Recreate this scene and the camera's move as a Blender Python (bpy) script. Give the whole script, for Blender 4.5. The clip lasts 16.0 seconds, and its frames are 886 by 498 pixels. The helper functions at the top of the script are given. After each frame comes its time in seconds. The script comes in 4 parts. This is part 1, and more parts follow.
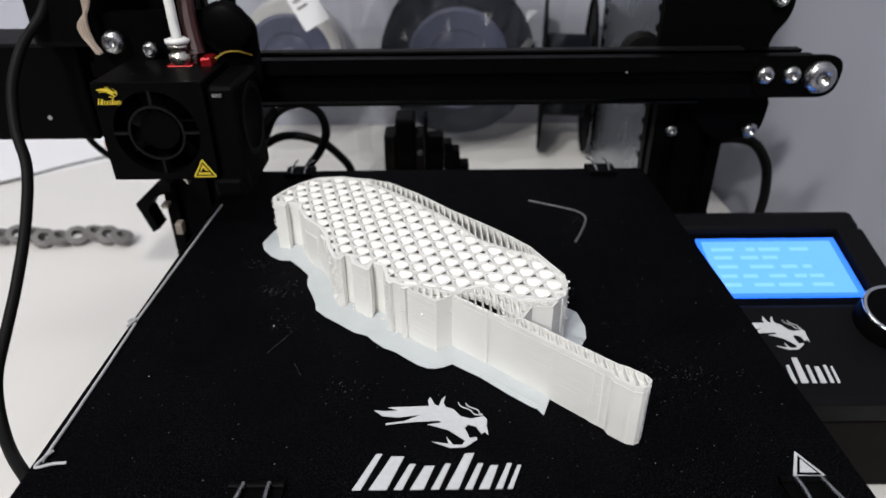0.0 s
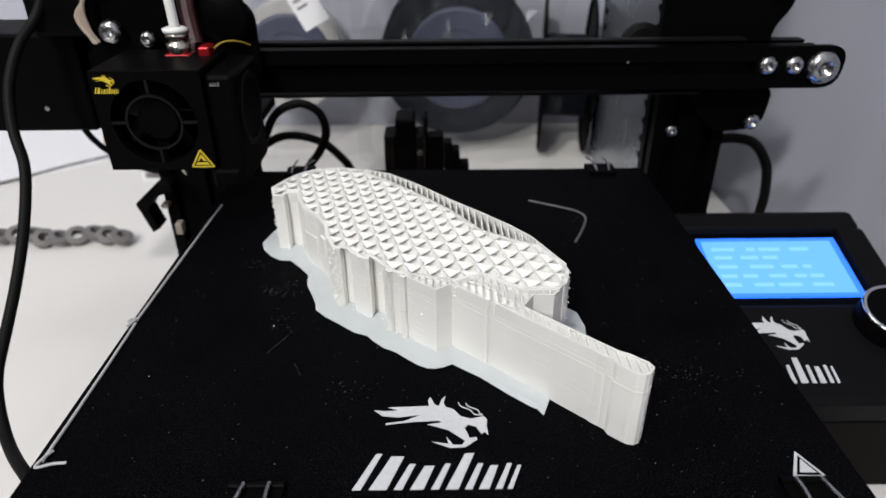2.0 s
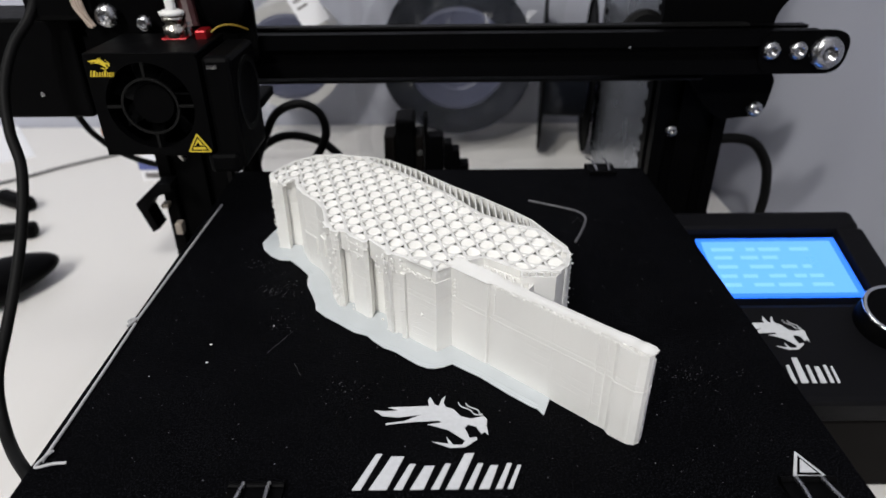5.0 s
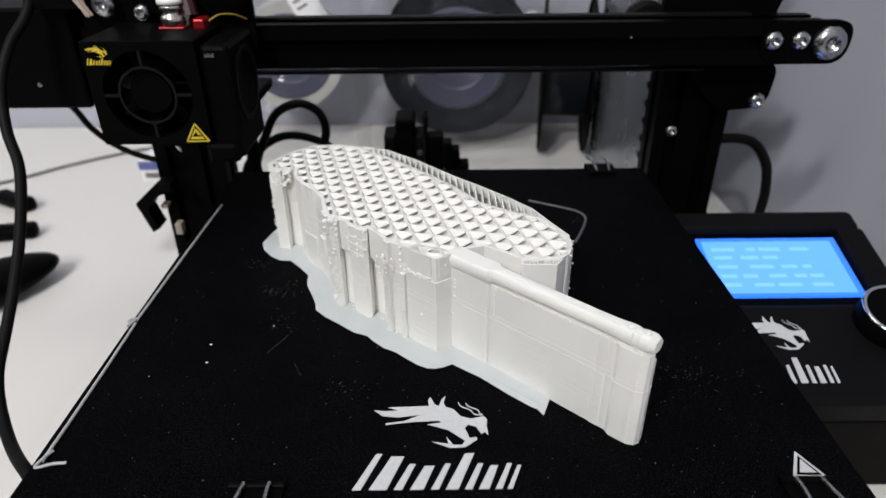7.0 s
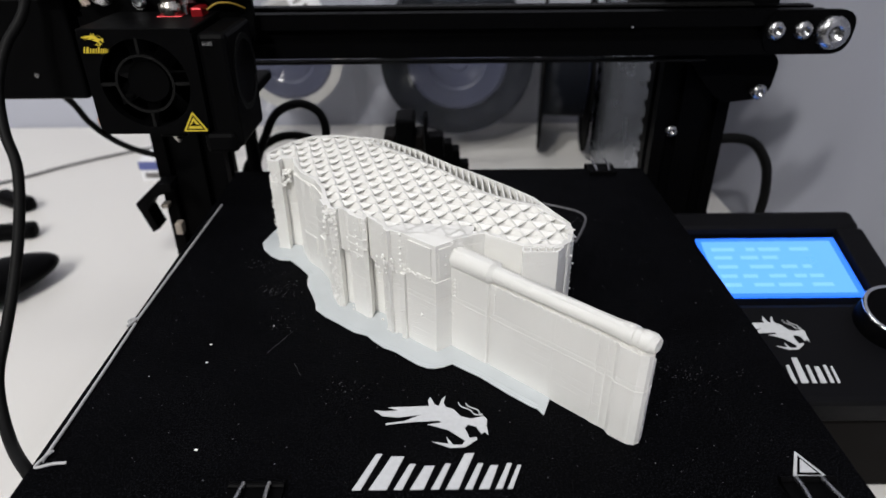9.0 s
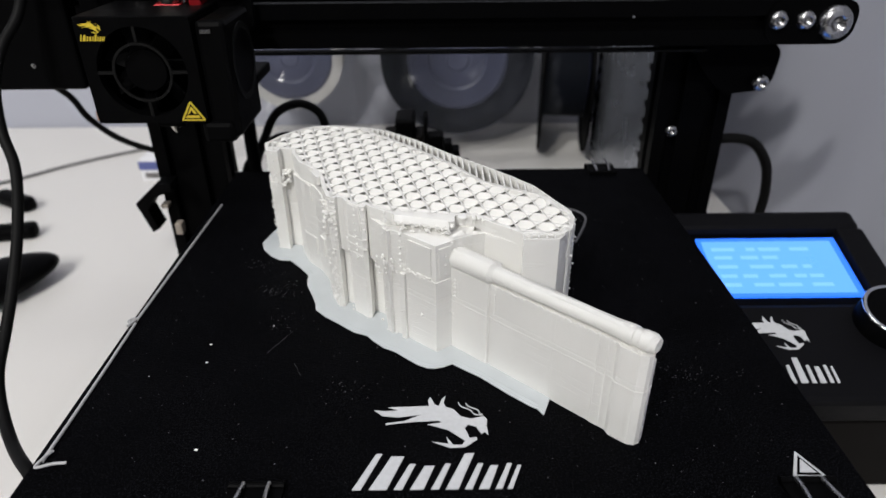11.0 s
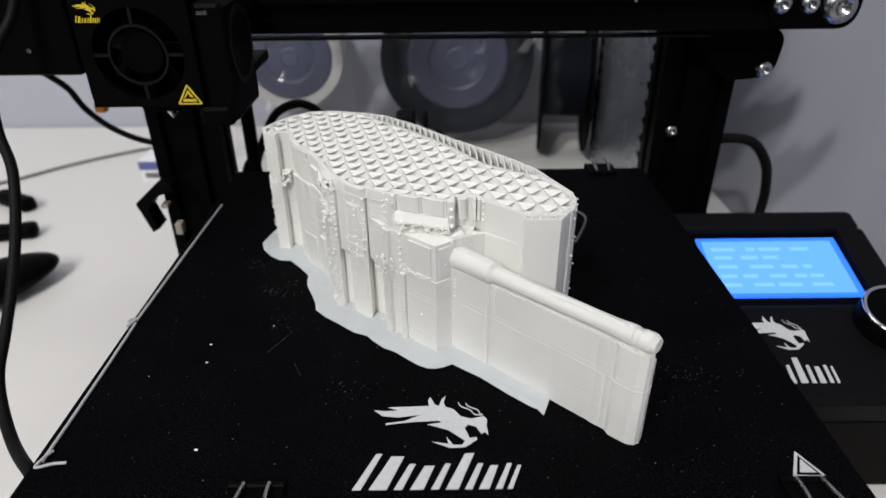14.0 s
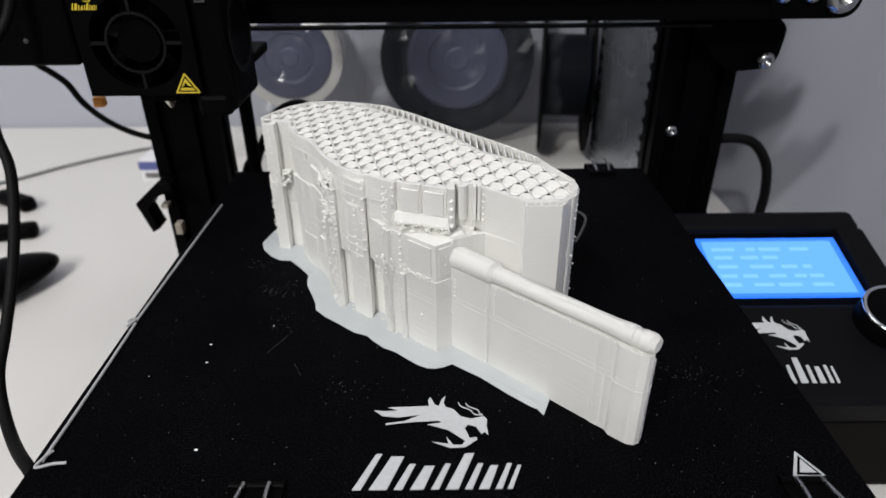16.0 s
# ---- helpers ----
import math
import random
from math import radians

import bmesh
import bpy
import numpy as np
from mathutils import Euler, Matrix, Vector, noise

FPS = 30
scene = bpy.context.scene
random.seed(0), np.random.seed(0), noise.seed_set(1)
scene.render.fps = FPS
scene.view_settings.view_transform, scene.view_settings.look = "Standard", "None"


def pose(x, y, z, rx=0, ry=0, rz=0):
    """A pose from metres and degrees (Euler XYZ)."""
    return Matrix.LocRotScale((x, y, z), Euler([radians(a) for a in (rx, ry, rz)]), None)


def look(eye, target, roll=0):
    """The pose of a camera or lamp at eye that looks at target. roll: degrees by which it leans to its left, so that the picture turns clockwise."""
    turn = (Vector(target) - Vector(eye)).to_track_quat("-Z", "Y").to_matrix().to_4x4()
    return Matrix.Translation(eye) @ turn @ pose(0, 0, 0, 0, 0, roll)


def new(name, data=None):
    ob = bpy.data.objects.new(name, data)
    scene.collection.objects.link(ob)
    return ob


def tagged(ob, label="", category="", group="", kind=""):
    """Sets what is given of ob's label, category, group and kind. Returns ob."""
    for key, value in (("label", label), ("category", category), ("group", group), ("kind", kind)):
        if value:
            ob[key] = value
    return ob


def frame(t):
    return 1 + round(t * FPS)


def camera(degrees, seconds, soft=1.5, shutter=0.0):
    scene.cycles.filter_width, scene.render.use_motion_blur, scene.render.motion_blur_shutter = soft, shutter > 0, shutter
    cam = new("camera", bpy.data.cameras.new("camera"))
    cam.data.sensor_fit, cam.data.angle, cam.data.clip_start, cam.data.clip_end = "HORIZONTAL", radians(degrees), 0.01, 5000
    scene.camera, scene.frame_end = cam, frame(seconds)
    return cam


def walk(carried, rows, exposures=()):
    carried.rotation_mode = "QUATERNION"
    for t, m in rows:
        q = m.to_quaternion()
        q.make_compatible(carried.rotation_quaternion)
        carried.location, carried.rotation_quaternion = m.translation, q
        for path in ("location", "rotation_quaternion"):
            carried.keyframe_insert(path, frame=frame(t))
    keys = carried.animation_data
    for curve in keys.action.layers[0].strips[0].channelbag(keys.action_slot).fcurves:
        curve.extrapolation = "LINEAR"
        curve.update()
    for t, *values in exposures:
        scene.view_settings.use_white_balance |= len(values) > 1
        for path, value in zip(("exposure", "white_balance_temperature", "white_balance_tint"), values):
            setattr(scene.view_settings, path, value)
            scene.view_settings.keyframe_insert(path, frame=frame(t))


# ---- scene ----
cam = camera(69.09, 16.0)
cam.data.dof.use_dof, cam.data.dof.focus_distance, cam.data.dof.aperture_fstop = True, 0.215, 14.0
EYE = (0.0011, -0.2301, 0.1447)
_p, _y = radians(29.639), radians(0.1136)
AIM = (EYE[0] + math.sin(_y) * math.cos(_p), EYE[1] + math.cos(_y) * math.cos(_p), EYE[2] - math.sin(_p))
walk(cam, [(0, look(EYE, AIM, -0.499)), (16, look(EYE, AIM, -0.499))],
     exposures=[(0, 0.22), (4, 0.22), (6.3, 0.12), (7.2, 0.12), (7.5, -0.04), (7.8, 0.12), (8, 0.14), (9.2, 0.12), (12, 0.06), (16, 0.02)])

# ---- light: two small ceiling lamps and two added soft fills in a dim room ----
world = bpy.data.worlds.new("room")
scene.world = world
world.use_nodes = True
world.node_tree.nodes["Background"].inputs[0].default_value = (0.75, 0.8, 1.0, 1)
world.node_tree.nodes["Background"].inputs[1].default_value = 0.05


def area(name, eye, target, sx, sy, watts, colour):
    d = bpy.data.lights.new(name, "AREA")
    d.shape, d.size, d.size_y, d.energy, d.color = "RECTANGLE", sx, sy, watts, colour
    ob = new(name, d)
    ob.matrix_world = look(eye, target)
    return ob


area("ceiling_lamp", (-0.70, -1.15, 1.56), (0.0, 0.0, 0.0), 0.10, 0.10, 16.8, (1.0, 0.985, 0.96))
area("ceiling_lamp", (-0.82, -2.11, 1.56), (0.0, 0.0, 0.0), 0.10, 0.10, 27, (1.0, 0.985, 0.96))
# fills with no fixture of their own: they brighten left faces, tops and table
area("soft_fill_light", (-2.0, -0.4, 1.56), (0.0, 0.0, 0.0), 1.0, 1.0, 11, (0.98, 0.99, 1.0))
area("soft_fill_light", (-0.28, -0.05, 1.56), (-0.2, 0.0, 0.0), 0.60, 0.9, 4.3, (1.0, 0.985, 0.96))

# ---- growth: one height rules print and gantry ----
T0, RATE = 0.0222, 0.0023
H = 0.0005


def top(t):
    return T0 + RATE * t


# ---- mesh helpers ----
def part(name, bm, material, parent=None, label="", smooth=False):
    me = bpy.data.meshes.new(name)
    bm.normal_update()
    bm.to_mesh(me)
    bm.free()
    if smooth:
        me.polygons.foreach_set("use_smooth", [True] * len(me.polygons))
    me.materials.append(material)
    ob = new(name, me)
    if parent is not None:
        ob.parent = parent
    if label:
        ob["label"] = label
    return ob


def thing(name, label, category, at=(0, 0, 0), group="", kind=""):
    ob = new(name)
    ob.empty_display_size = 0.01
    ob.location = at
    return tagged(ob, label, category, group, kind)


def box(bm, x0, x1, y0, y1, z0, z1, bevel=0.0, m=None):
    c = Matrix.Translation(((x0 + x1) / 2, (y0 + y1) / 2, (z0 + z1) / 2)) @ Matrix.Diagonal((abs(x1 - x0), abs(y1 - y0), abs(z1 - z0), 1))
    r = bmesh.ops.create_cube(bm, size=1, matrix=(m @ c) if m else c)
    if bevel:
        edges = list({e for v in r["verts"] for e in v.link_edges})
        bmesh.ops.bevel(bm, geom=edges, offset=bevel, segments=2, affect="EDGES", profile=0.5)
    return bm


def B(*a, **k):
    return box(bmesh.new(), *a, **k)


def cyl(bm, r0, r1, length, m, seg=24, caps=True):
    """A cone or cylinder from m's origin along its z."""
    bmesh.ops.create_cone(bm, cap_ends=caps, segments=seg, radius1=r0, radius2=r1, depth=length, matrix=m @ Matrix.Translation((0, 0, length / 2)))
    return bm


def C(r0, r1, length, m, seg=24):
    return cyl(bmesh.new(), r0, r1, length, m, seg)


def lathe(bm, prof, m, seg=32):
    """Turns (radius, height) pairs round m's z."""
    rings = []
    for r, h in prof:
        rings.append([bm.verts.new(m @ Vector((r * math.cos(a), r * math.sin(a), h))) for a in [2 * math.pi * i / seg for i in range(seg)]])
    for a, b in zip(rings, rings[1:]):
        for i in range(seg):
            j = (i + 1) % seg
            bm.faces.new((a[i], a[j], b[j], b[i]))
    return bm


def prism(bm, pts, z0, z1, m=None, pts1=None):
    """A closed prism over a polygon; pts1 is the top polygon if it differs."""
    m = m or Matrix()
    a = [bm.verts.new(m @ Vector((x, y, z0))) for x, y in pts]
    b = [bm.verts.new(m @ Vector((x, y, z1))) for x, y in (pts1 or pts)]
    n = len(a)
    for i in range(n):
        j = (i + 1) % n
        bm.faces.new((a[i], a[j], b[j], b[i]))
    bm.faces.new(b)
    bm.faces.new(a[::-1])
    return bm


def tube(bm, pts, r, seg=10, fine=6):
    """A round bar swept along a smooth line through pts."""
    P = [Vector(p) for p in pts]
    line = []
    for i in range(len(P) - 1):
        a, b, c, d = P[max(i - 1, 0)], P[i], P[i + 1], P[min(i + 2, len(P) - 1)]
        for k in range(fine):
            u = k / fine
            line.append(0.5 * (2 * b + (c - a) * u + (2 * a - 5 * b + 4 * c - d) * u * u + (3 * b - a - 3 * c + d) * u ** 3))
    line.append(P[-1])
    rings, side = [], None
    for i, p in enumerate(line):
        t = (line[min(i + 1, len(line) - 1)] - line[max(i - 1, 0)]).normalized()
        if side is None:
            side = t.orthogonal().normalized()
        side = (side - t * side.dot(t)).normalized()
        up = t.cross(side)
        rings.append([bm.verts.new(p + r * (math.cos(a) * side + math.sin(a) * up)) for a in [2 * math.pi * k / seg for k in range(seg)]])
    for a, b in zip(rings, rings[1:]):
        for k in range(seg):
            j = (k + 1) % seg
            bm.faces.new((a[k], a[j], b[j], b[k]))
    bm.faces.new(rings[0][::-1])
    bm.faces.new(rings[-1])
    return bm


def facing(x, y, z):
    """A pose whose z points to the front (-y): x right, y up."""
    return pose(x, y, z, 90, 0, 0)


# ---- materials ----
def material(name, colour, rough=0.5, metal=0.0, vary=0.12, scale=60.0, bump=0.0, bump_scale=800.0, spec=0.5, alpha=1.0, sub=0.0, transmit=0.0):
    m = bpy.data.materials.new(name)
    m.use_nodes = True
    nt = m.node_tree
    b = nt.nodes["Principled BSDF"]
    tc = nt.nodes.new("ShaderNodeTexCoord")
    n1 = nt.nodes.new("ShaderNodeTexNoise")
    n1.inputs["Scale"].default_value, n1.inputs["Detail"].default_value = scale, 6
    nt.links.new(tc.outputs["Object"], n1.inputs["Vector"])
    mix = nt.nodes.new("ShaderNodeMix")
    mix.data_type = "RGBA"
    c = Vector(colour)
    mix.inputs[6].default_value = (*(c * (1 - vary)), 1)
    mix.inputs[7].default_value = (*[min(1, v) for v in c * (1 + vary)], 1)
    nt.links.new(n1.outputs["Fac"], mix.inputs[0])
    nt.links.new(mix.outputs[2], b.inputs["Base Color"])
    rr = nt.nodes.new("ShaderNodeMapRange")
    rr.inputs[3].default_value, rr.inputs[4].default_value = max(0.02, rough - 0.08), min(1, rough + 0.08)
    nt.links.new(n1.outputs["Fac"], rr.inputs[0])
    nt.links.new(rr.outputs[0], b.inputs["Roughness"])
    b.inputs["Metallic"].default_value = metal
    b.inputs["Specular IOR Level"].default_value = spec
    b.inputs["Alpha"].default_value = alpha
    b.inputs["Transmission Weight"].default_value = transmit
    if sub:
        b.inputs["Subsurface Weight"].default_value = sub
        b.inputs["Subsurface Radius"].default_value = (1, 1, 1)
        b.inputs["Subsurface Scale"].default_value = 0.0015
    if bump:
        n2 = nt.nodes.new("ShaderNodeTexNoise")
        n2.inputs["Scale"].default_value, n2.inputs["Detail"].default_value = bump_scale, 3
        nt.links.new(tc.outputs["Object"], n2.inputs["Vector"])
        bp = nt.nodes.new("ShaderNodeBump")
        bp.inputs["Strength"].default_value, bp.inputs["Distance"].default_value = bump, 0.0004
        nt.links.new(n2.outputs["Fac"], bp.inputs["Height"])
        nt.links.new(bp.outputs[0], b.inputs["Normal"])
    return m


def glow(name, colour, strength):
    m = material(name, (0.02, 0.02, 0.02), 0.3)
    b = m.node_tree.nodes["Principled BSDF"]
    b.inputs["Emission Color"].default_value = (*colour, 1)
    b.inputs["Emission Strength"].default_value = strength
    return m


def print_plastic():
    """White plastic with fine layer lines and faint uneven bands."""
    m = material("white_print_plastic", (0.87, 0.86, 0.825), 0.5, vary=0.03, scale=90, sub=0.45, spec=0.35)
    nt = m.node_tree
    b = nt.nodes["Principled BSDF"]
    tc = nt.nodes["Texture Coordinate"]
    mp = nt.nodes.new("ShaderNodeMapping")
    mp.inputs["Scale"].default_value = (40, 40, 3200)
    n = nt.nodes.new("ShaderNodeTexNoise")
    n.inputs["Scale"].default_value, n.inputs["Detail"].default_value = 1.0, 2
    nt.links.new(tc.outputs["Object"], mp.inputs[0])
    nt.links.new(mp.outputs[0], n.inputs["Vector"])
    bp = nt.nodes.new("ShaderNodeBump")
    bp.inputs["Strength"].default_value, bp.inputs["Distance"].default_value = 0.36, 0.0003
    nt.links.new(n.outputs["Fac"], bp.inputs["Height"])
    nt.links.new(bp.outputs[0], b.inputs["Normal"])
    return m


M_PRINT = print_plastic()
M_BRIM = material("white_brim_plastic", (0.55, 0.585, 0.605), 0.35, vary=0.06, scale=120, sub=0.2, bump=0.1, bump_scale=300)
M_BED = material("black_textured_build_sheet", (0.0032, 0.0032, 0.0040), 0.62, vary=0.35, scale=90, bump=0.6, bump_scale=1500, spec=0.02)


def bed_grain():
    """Fine sparkling grain and rubbed patches on the black sheet."""
    nt = M_BED.node_tree
    b = nt.nodes["Principled BSDF"]
    tc = nt.nodes["Texture Coordinate"]
    fine = nt.nodes.new("ShaderNodeTexNoise")
    fine.inputs["Scale"].default_value, fine.inputs["Detail"].default_value = 2200, 2
    patch = nt.nodes.new("ShaderNodeTexNoise")
    patch.inputs["Scale"].default_value, patch.inputs["Detail"].default_value = 35, 5
    ramp = nt.nodes.new("ShaderNodeMapRange")
    ramp.inputs[1].default_value, ramp.inputs[2].default_value, ramp.inputs[3].default_value, ramp.inputs[4].default_value = 0.54, 0.70, 0.0, 1.0
    mul = nt.nodes.new("ShaderNodeMath")
    mul.operation = "MULTIPLY"
    mix = nt.nodes.new("ShaderNodeMix")
    mix.data_type = "RGBA"
    mix.inputs[6].default_value, mix.inputs[7].default_value = (0.0006, 0.0006, 0.0009, 1), (0.023, 0.0235, 0.029, 1)
    for n in (fine, patch):
        nt.links.new(tc.outputs["Object"], n.inputs["Vector"])
    nt.links.new(fine.outputs["Fac"], ramp.inputs[0])
    nt.links.new(ramp.outputs[0], mul.inputs[0])
    nt.links.new(patch.outputs["Fac"], mul.inputs[1])
    nt.links.new(mul.outputs[0], mix.inputs[0])
    nt.links.new(mix.outputs[2], b.inputs["Base Color"])


bed_grain()
M_LOGO = material("light_grey_bed_ink", (0.52, 0.53, 0.55), 0.6, vary=0.12, scale=700)
M_BLACK = material("black_moulded_plastic", (0.0016, 0.0016, 0.0018), 0.45, vary=0.25, scale=150, bump=0.12, bump_scale=900, spec=0.03)
M_ALU = material("black_anodised_aluminium", (0.0014, 0.0014, 0.0016), 0.38, vary=0.2, scale=120, bump=0.06, spec=0.025)
M_PLATE = material("black_powder_coated_steel", (0.0014, 0.0014, 0.0016), 0.5, vary=0.2, scale=200, bump=0.15, bump_scale=1200, spec=0.02)
M_RUBBER = material("black_rubber", (0.004, 0.004, 0.004), 0.55, vary=0.2, scale=100, spec=0.1)
M_STEEL = material("bright_steel", (0.40, 0.40, 0.41), 0.27, metal=1.0, vary=0.12, scale=300)
M_BRASS = material("nickel_fitting", (0.55, 0.52, 0.47), 0.28, metal=1.0, vary=0.15, scale=300)
M_RED = material("red_anodised_aluminium", (0.28, 0.006, 0.010), 0.35, metal=0.5, vary=0.15, scale=200)
M_TUBE = material("milky_white_tube", (0.72, 0.72, 0.70), 0.35, vary=0.04, sub=0.3)
M_YELLOW = material("yellow_sticker", (0.62, 0.47, 0.03), 0.5, vary=0.1, scale=500)
M_TABLE = material("white_laminate_table", (0.72, 0.70, 0.675), 0.42, vary=0.03, scale=12, bump=0.04, bump_scale=500)
M_WALL = material("pale_grey_wall_paint", (0.42, 0.43, 0.49), 0.85, vary=0.03, scale=6, bump=0.15, bump_scale=250)
M_ROOM = material("room_paint", (0.20, 0.20, 0.21), 0.9, vary=0.03, scale=3)
M_FLOOR = material("grey_floor", (0.2, 0.19, 0.18), 0.7, vary=0.15, scale=8)
M_LCDBOX = material("dark_grey_display_case", (0.0038, 0.0038, 0.0048), 0.55, vary=0.15, scale=150, bump=0.3, bump_scale=1400, spec=0.07)
M_CASEDARK = material("dark_brown_case", (0.005, 0.0042, 0.0038), 0.5, vary=0.2, scale=100, spec=0.05)
M_CHROME = material("chrome_ring", (0.75, 0.75, 0.76), 0.1, metal=1.0, vary=0.04)
M_FILDARK = material("dark_filament", (0.005, 0.006, 0.009), 0.6, vary=0.2, scale=150, spec=0.03)
M_FILLIGHT = material("pale_filament", (0.50, 0.49, 0.47), 0.5, vary=0.1, scale=150)
M_HUB = material("grey_blue_spool_hub", (0.050, 0.056, 0.10), 0.5, vary=0.25, scale=30)
M_BAG = material("clear_spool_plastic", (0.09, 0.095, 0.12), 0.2, vary=0.08, scale=20, alpha=0.06, bump=1.0, bump_scale=40)
M_PANEL = material("grey_perforated_steel", (0.33, 0.35, 0.40), 0.26, metal=0.7, vary=0.08, scale=30)
M_PAPER = material("white_paper", (0.8, 0.8, 0.82), 0.7, vary=0.02)
M_CHAIN = material("grey_cable_chain", (0.16, 0.15, 0.15), 0.6, vary=0.3, scale=200)
M_FAINT = material("faint_strand", (0.10, 0.10, 0.11), 0.5, vary=0.3, scale=200)
M_STRIP = material("pale_filament_strand", (0.42, 0.42, 0.43), 0.5, vary=0.15, scale=200)
M_BEIGE = material("beige_plug", (0.30, 0.26, 0.22), 0.5)
M_ORANGE = material("orange_plastic", (0.62, 0.22, 0.02), 0.5)
M_BLUEBOX = material("blue_box_card", (0.10, 0.12, 0.32), 0.6)
M_GREYCORD = material("grey_cord", (0.16, 0.16, 0.16), 0.6)
M_TAN = material("tan_wire", (0.34, 0.27, 0.22), 0.6, vary=0.3, scale=300)


# ---- room and table ----
def structure(name, bm, mat, label, category):
    return tagged(part(name, bm, mat), label, category, "", "structure")


TABLE_Z = -0.1
structure("wall_north", B(-4.5, 0.252, 0.50, 0.60, -0.85, 1.6), M_WALL, "pale grey painted wall behind the printer", "wall")
structure("wall_east", B(0.252, 0.352, -5.0, 0.60, -0.85, 1.6), M_WALL, "pale grey painted wall beside the display", "wall")
# unseen sides added to close the room; dark grey keeps bounced light low
structure("wall_west", B(-4.6, -4.5, -5.0, 0.60, -0.85, 1.6), M_ROOM, "plain dark grey room wall, added out of view", "wall")
structure("wall_south", B(-4.6, 0.352, -5.1, -5.0, -0.85, 1.6), M_ROOM, "plain dark grey room wall, added out of view", "wall")
structure("ceiling", B(-4.6, 0.352, -5.1, 0.60, 1.6, 1.7), M_ROOM, "plain dark grey ceiling, added out of view", "ceiling")
structure("floor", B(-4.6, 0.352, -5.1, 0.60, -0.95, -0.85), M_FLOOR, "plain grey floor", "floor")


def table():
    t = thing("table", "white laminate work table under the printer", "table", (-0.4, 0, TABLE_Z))
    part("tabletop", B(-0.7, 0.648, -0.42, 0.497, -0.03, 0, bevel=0.002), M_TABLE, t)
    for x in (-0.66, 0.60):
        for y in (-0.38, 0.45):
            part("leg", B(x - 0.02, x + 0.02, y - 0.02, y + 0.02, -0.75, -0.03), M_TABLE, t)


table()


# ---- the print ----
class Soup:
    def __init__(self):
        self.v, self.f = [], []

    def loft(self, p0, p1, z0, z1, caps=True):
        n, o = len(p0), len(self.v)
        self.v += [(x, y, z0) for x, y in p0] + [(x, y, z1) for x, y in p1]
        self.f += [(o + i, o + (i + 1) % n, o + n + (i + 1) % n, o + n + i) for i in range(n)]
        if caps:
            self.f += [tuple(range(o + n, o + 2 * n)), tuple(range(o + n - 1, o - 1, -1))]

    def ring(self, outer, inner, z0, z1):
        n, o = len(outer), len(self.v)
        for pts, z in ((outer, z0), (outer, z1), (inner, z0), (inner, z1)):
            self.v += [(x, y, z) for x, y in pts]
        for i in range(n):
            j = (i + 1) % n
            self.f += [(o + i, o + j, o + n + j, o + n + i), (o + n + i, o + n + j, o + 3 * n + j, o + 3 * n + i),
                       (o + 3 * n + i, o + 3 * n + j, o + 2 * n + j, o + 2 * n + i), (o + 2 * n + i, o + 2 * n + j, o + j, o + i)]

    def blob(self, x, y, z, r, s=1.0):
        """A small rounded bead: three rings between two poles."""
        o, n = len(self.v), 7
        self.v += [(x, y, z + r * s), (x, y, z - r * s)]
        for lat in (0.8, 0.0, -0.8):
            for k in range(n):
                a = 2 * math.pi * k / n
                self.v.append((x + r * math.cos(lat) * math.cos(a), y + r * math.cos(lat) * math.sin(a), z + r * s * math.sin(lat)))
        for k in range(n):
            j = (k + 1) % n
            self.f += [(o, o + 2 + k, o + 2 + j), (o + 1, o + 2 + 2 * n + j, o + 2 + 2 * n + k)]
            self.f += [(o + 2 + g * n + k, o + 2 + g * n + n + k, o + 2 + g * n + n + j, o + 2 + g * n + j) for g in (0, 1)]

    def made(self, name, mat, parent, label=""):
        me = bpy.data.meshes.new(name)
        me.from_pydata([(x * 0.001, y * 0.001, z * 0.001) for x, y, z in self.v], [], self.f)
        bm = bmesh.new()
        bm.from_mesh(me)
        bmesh.ops.recalc_face_normals(bm, faces=bm.faces)
        bm.to_mesh(me)
        bm.free()
        me.materials.append(mat)
        ob = new(name, me)
        ob.parent = parent
        if label:
            ob["label"] = label
        return ob


def ccw(p):
    return p if sum(a[0] * b[1] - b[0] * a[1] for a, b in zip(p, p[1:] + p[:1])) > 0 else p[::-1]


def inset(p, d):
    """The polygon p, which runs anticlockwise, moved inwards by d."""
    out, n = [], len(p)
    for i in range(n):
        a, b, c = Vector(p[i - 1]), Vector(p[i]), Vector(p[(i + 1) % n])
        e, f = (b - a).normalized(), (c - b).normalized()
        n0, n1 = Vector((-e.y, e.x)), Vector((-f.y, f.x))
        m = n0 + n1
        m = m.normalized() if m.length > 1e-6 else n0
        out.append(tuple(b + m * d / max(0.5, m.dot(n0))))
    return out


def cuts(p, n, c):
    """Where the line x.n = c runs inside the polygon p: pairs of places along it."""
    t = (-n[1], n[0])
    s = []
    for a, b in zip(p, p[1:] + p[:1]):
        da, db = a[0] * n[0] + a[1] * n[1] - c, b[0] * n[0] + b[1] * n[1] - c
        if (da > 0) != (db > 0):
            u = da / (da - db)
            s.append((a[0] + (b[0] - a[0]) * u) * t[0] + (a[1] + (b[1] - a[1]) * u) * t[1])
    s.sort()
    return list(zip(s[::2], s[1::2]))


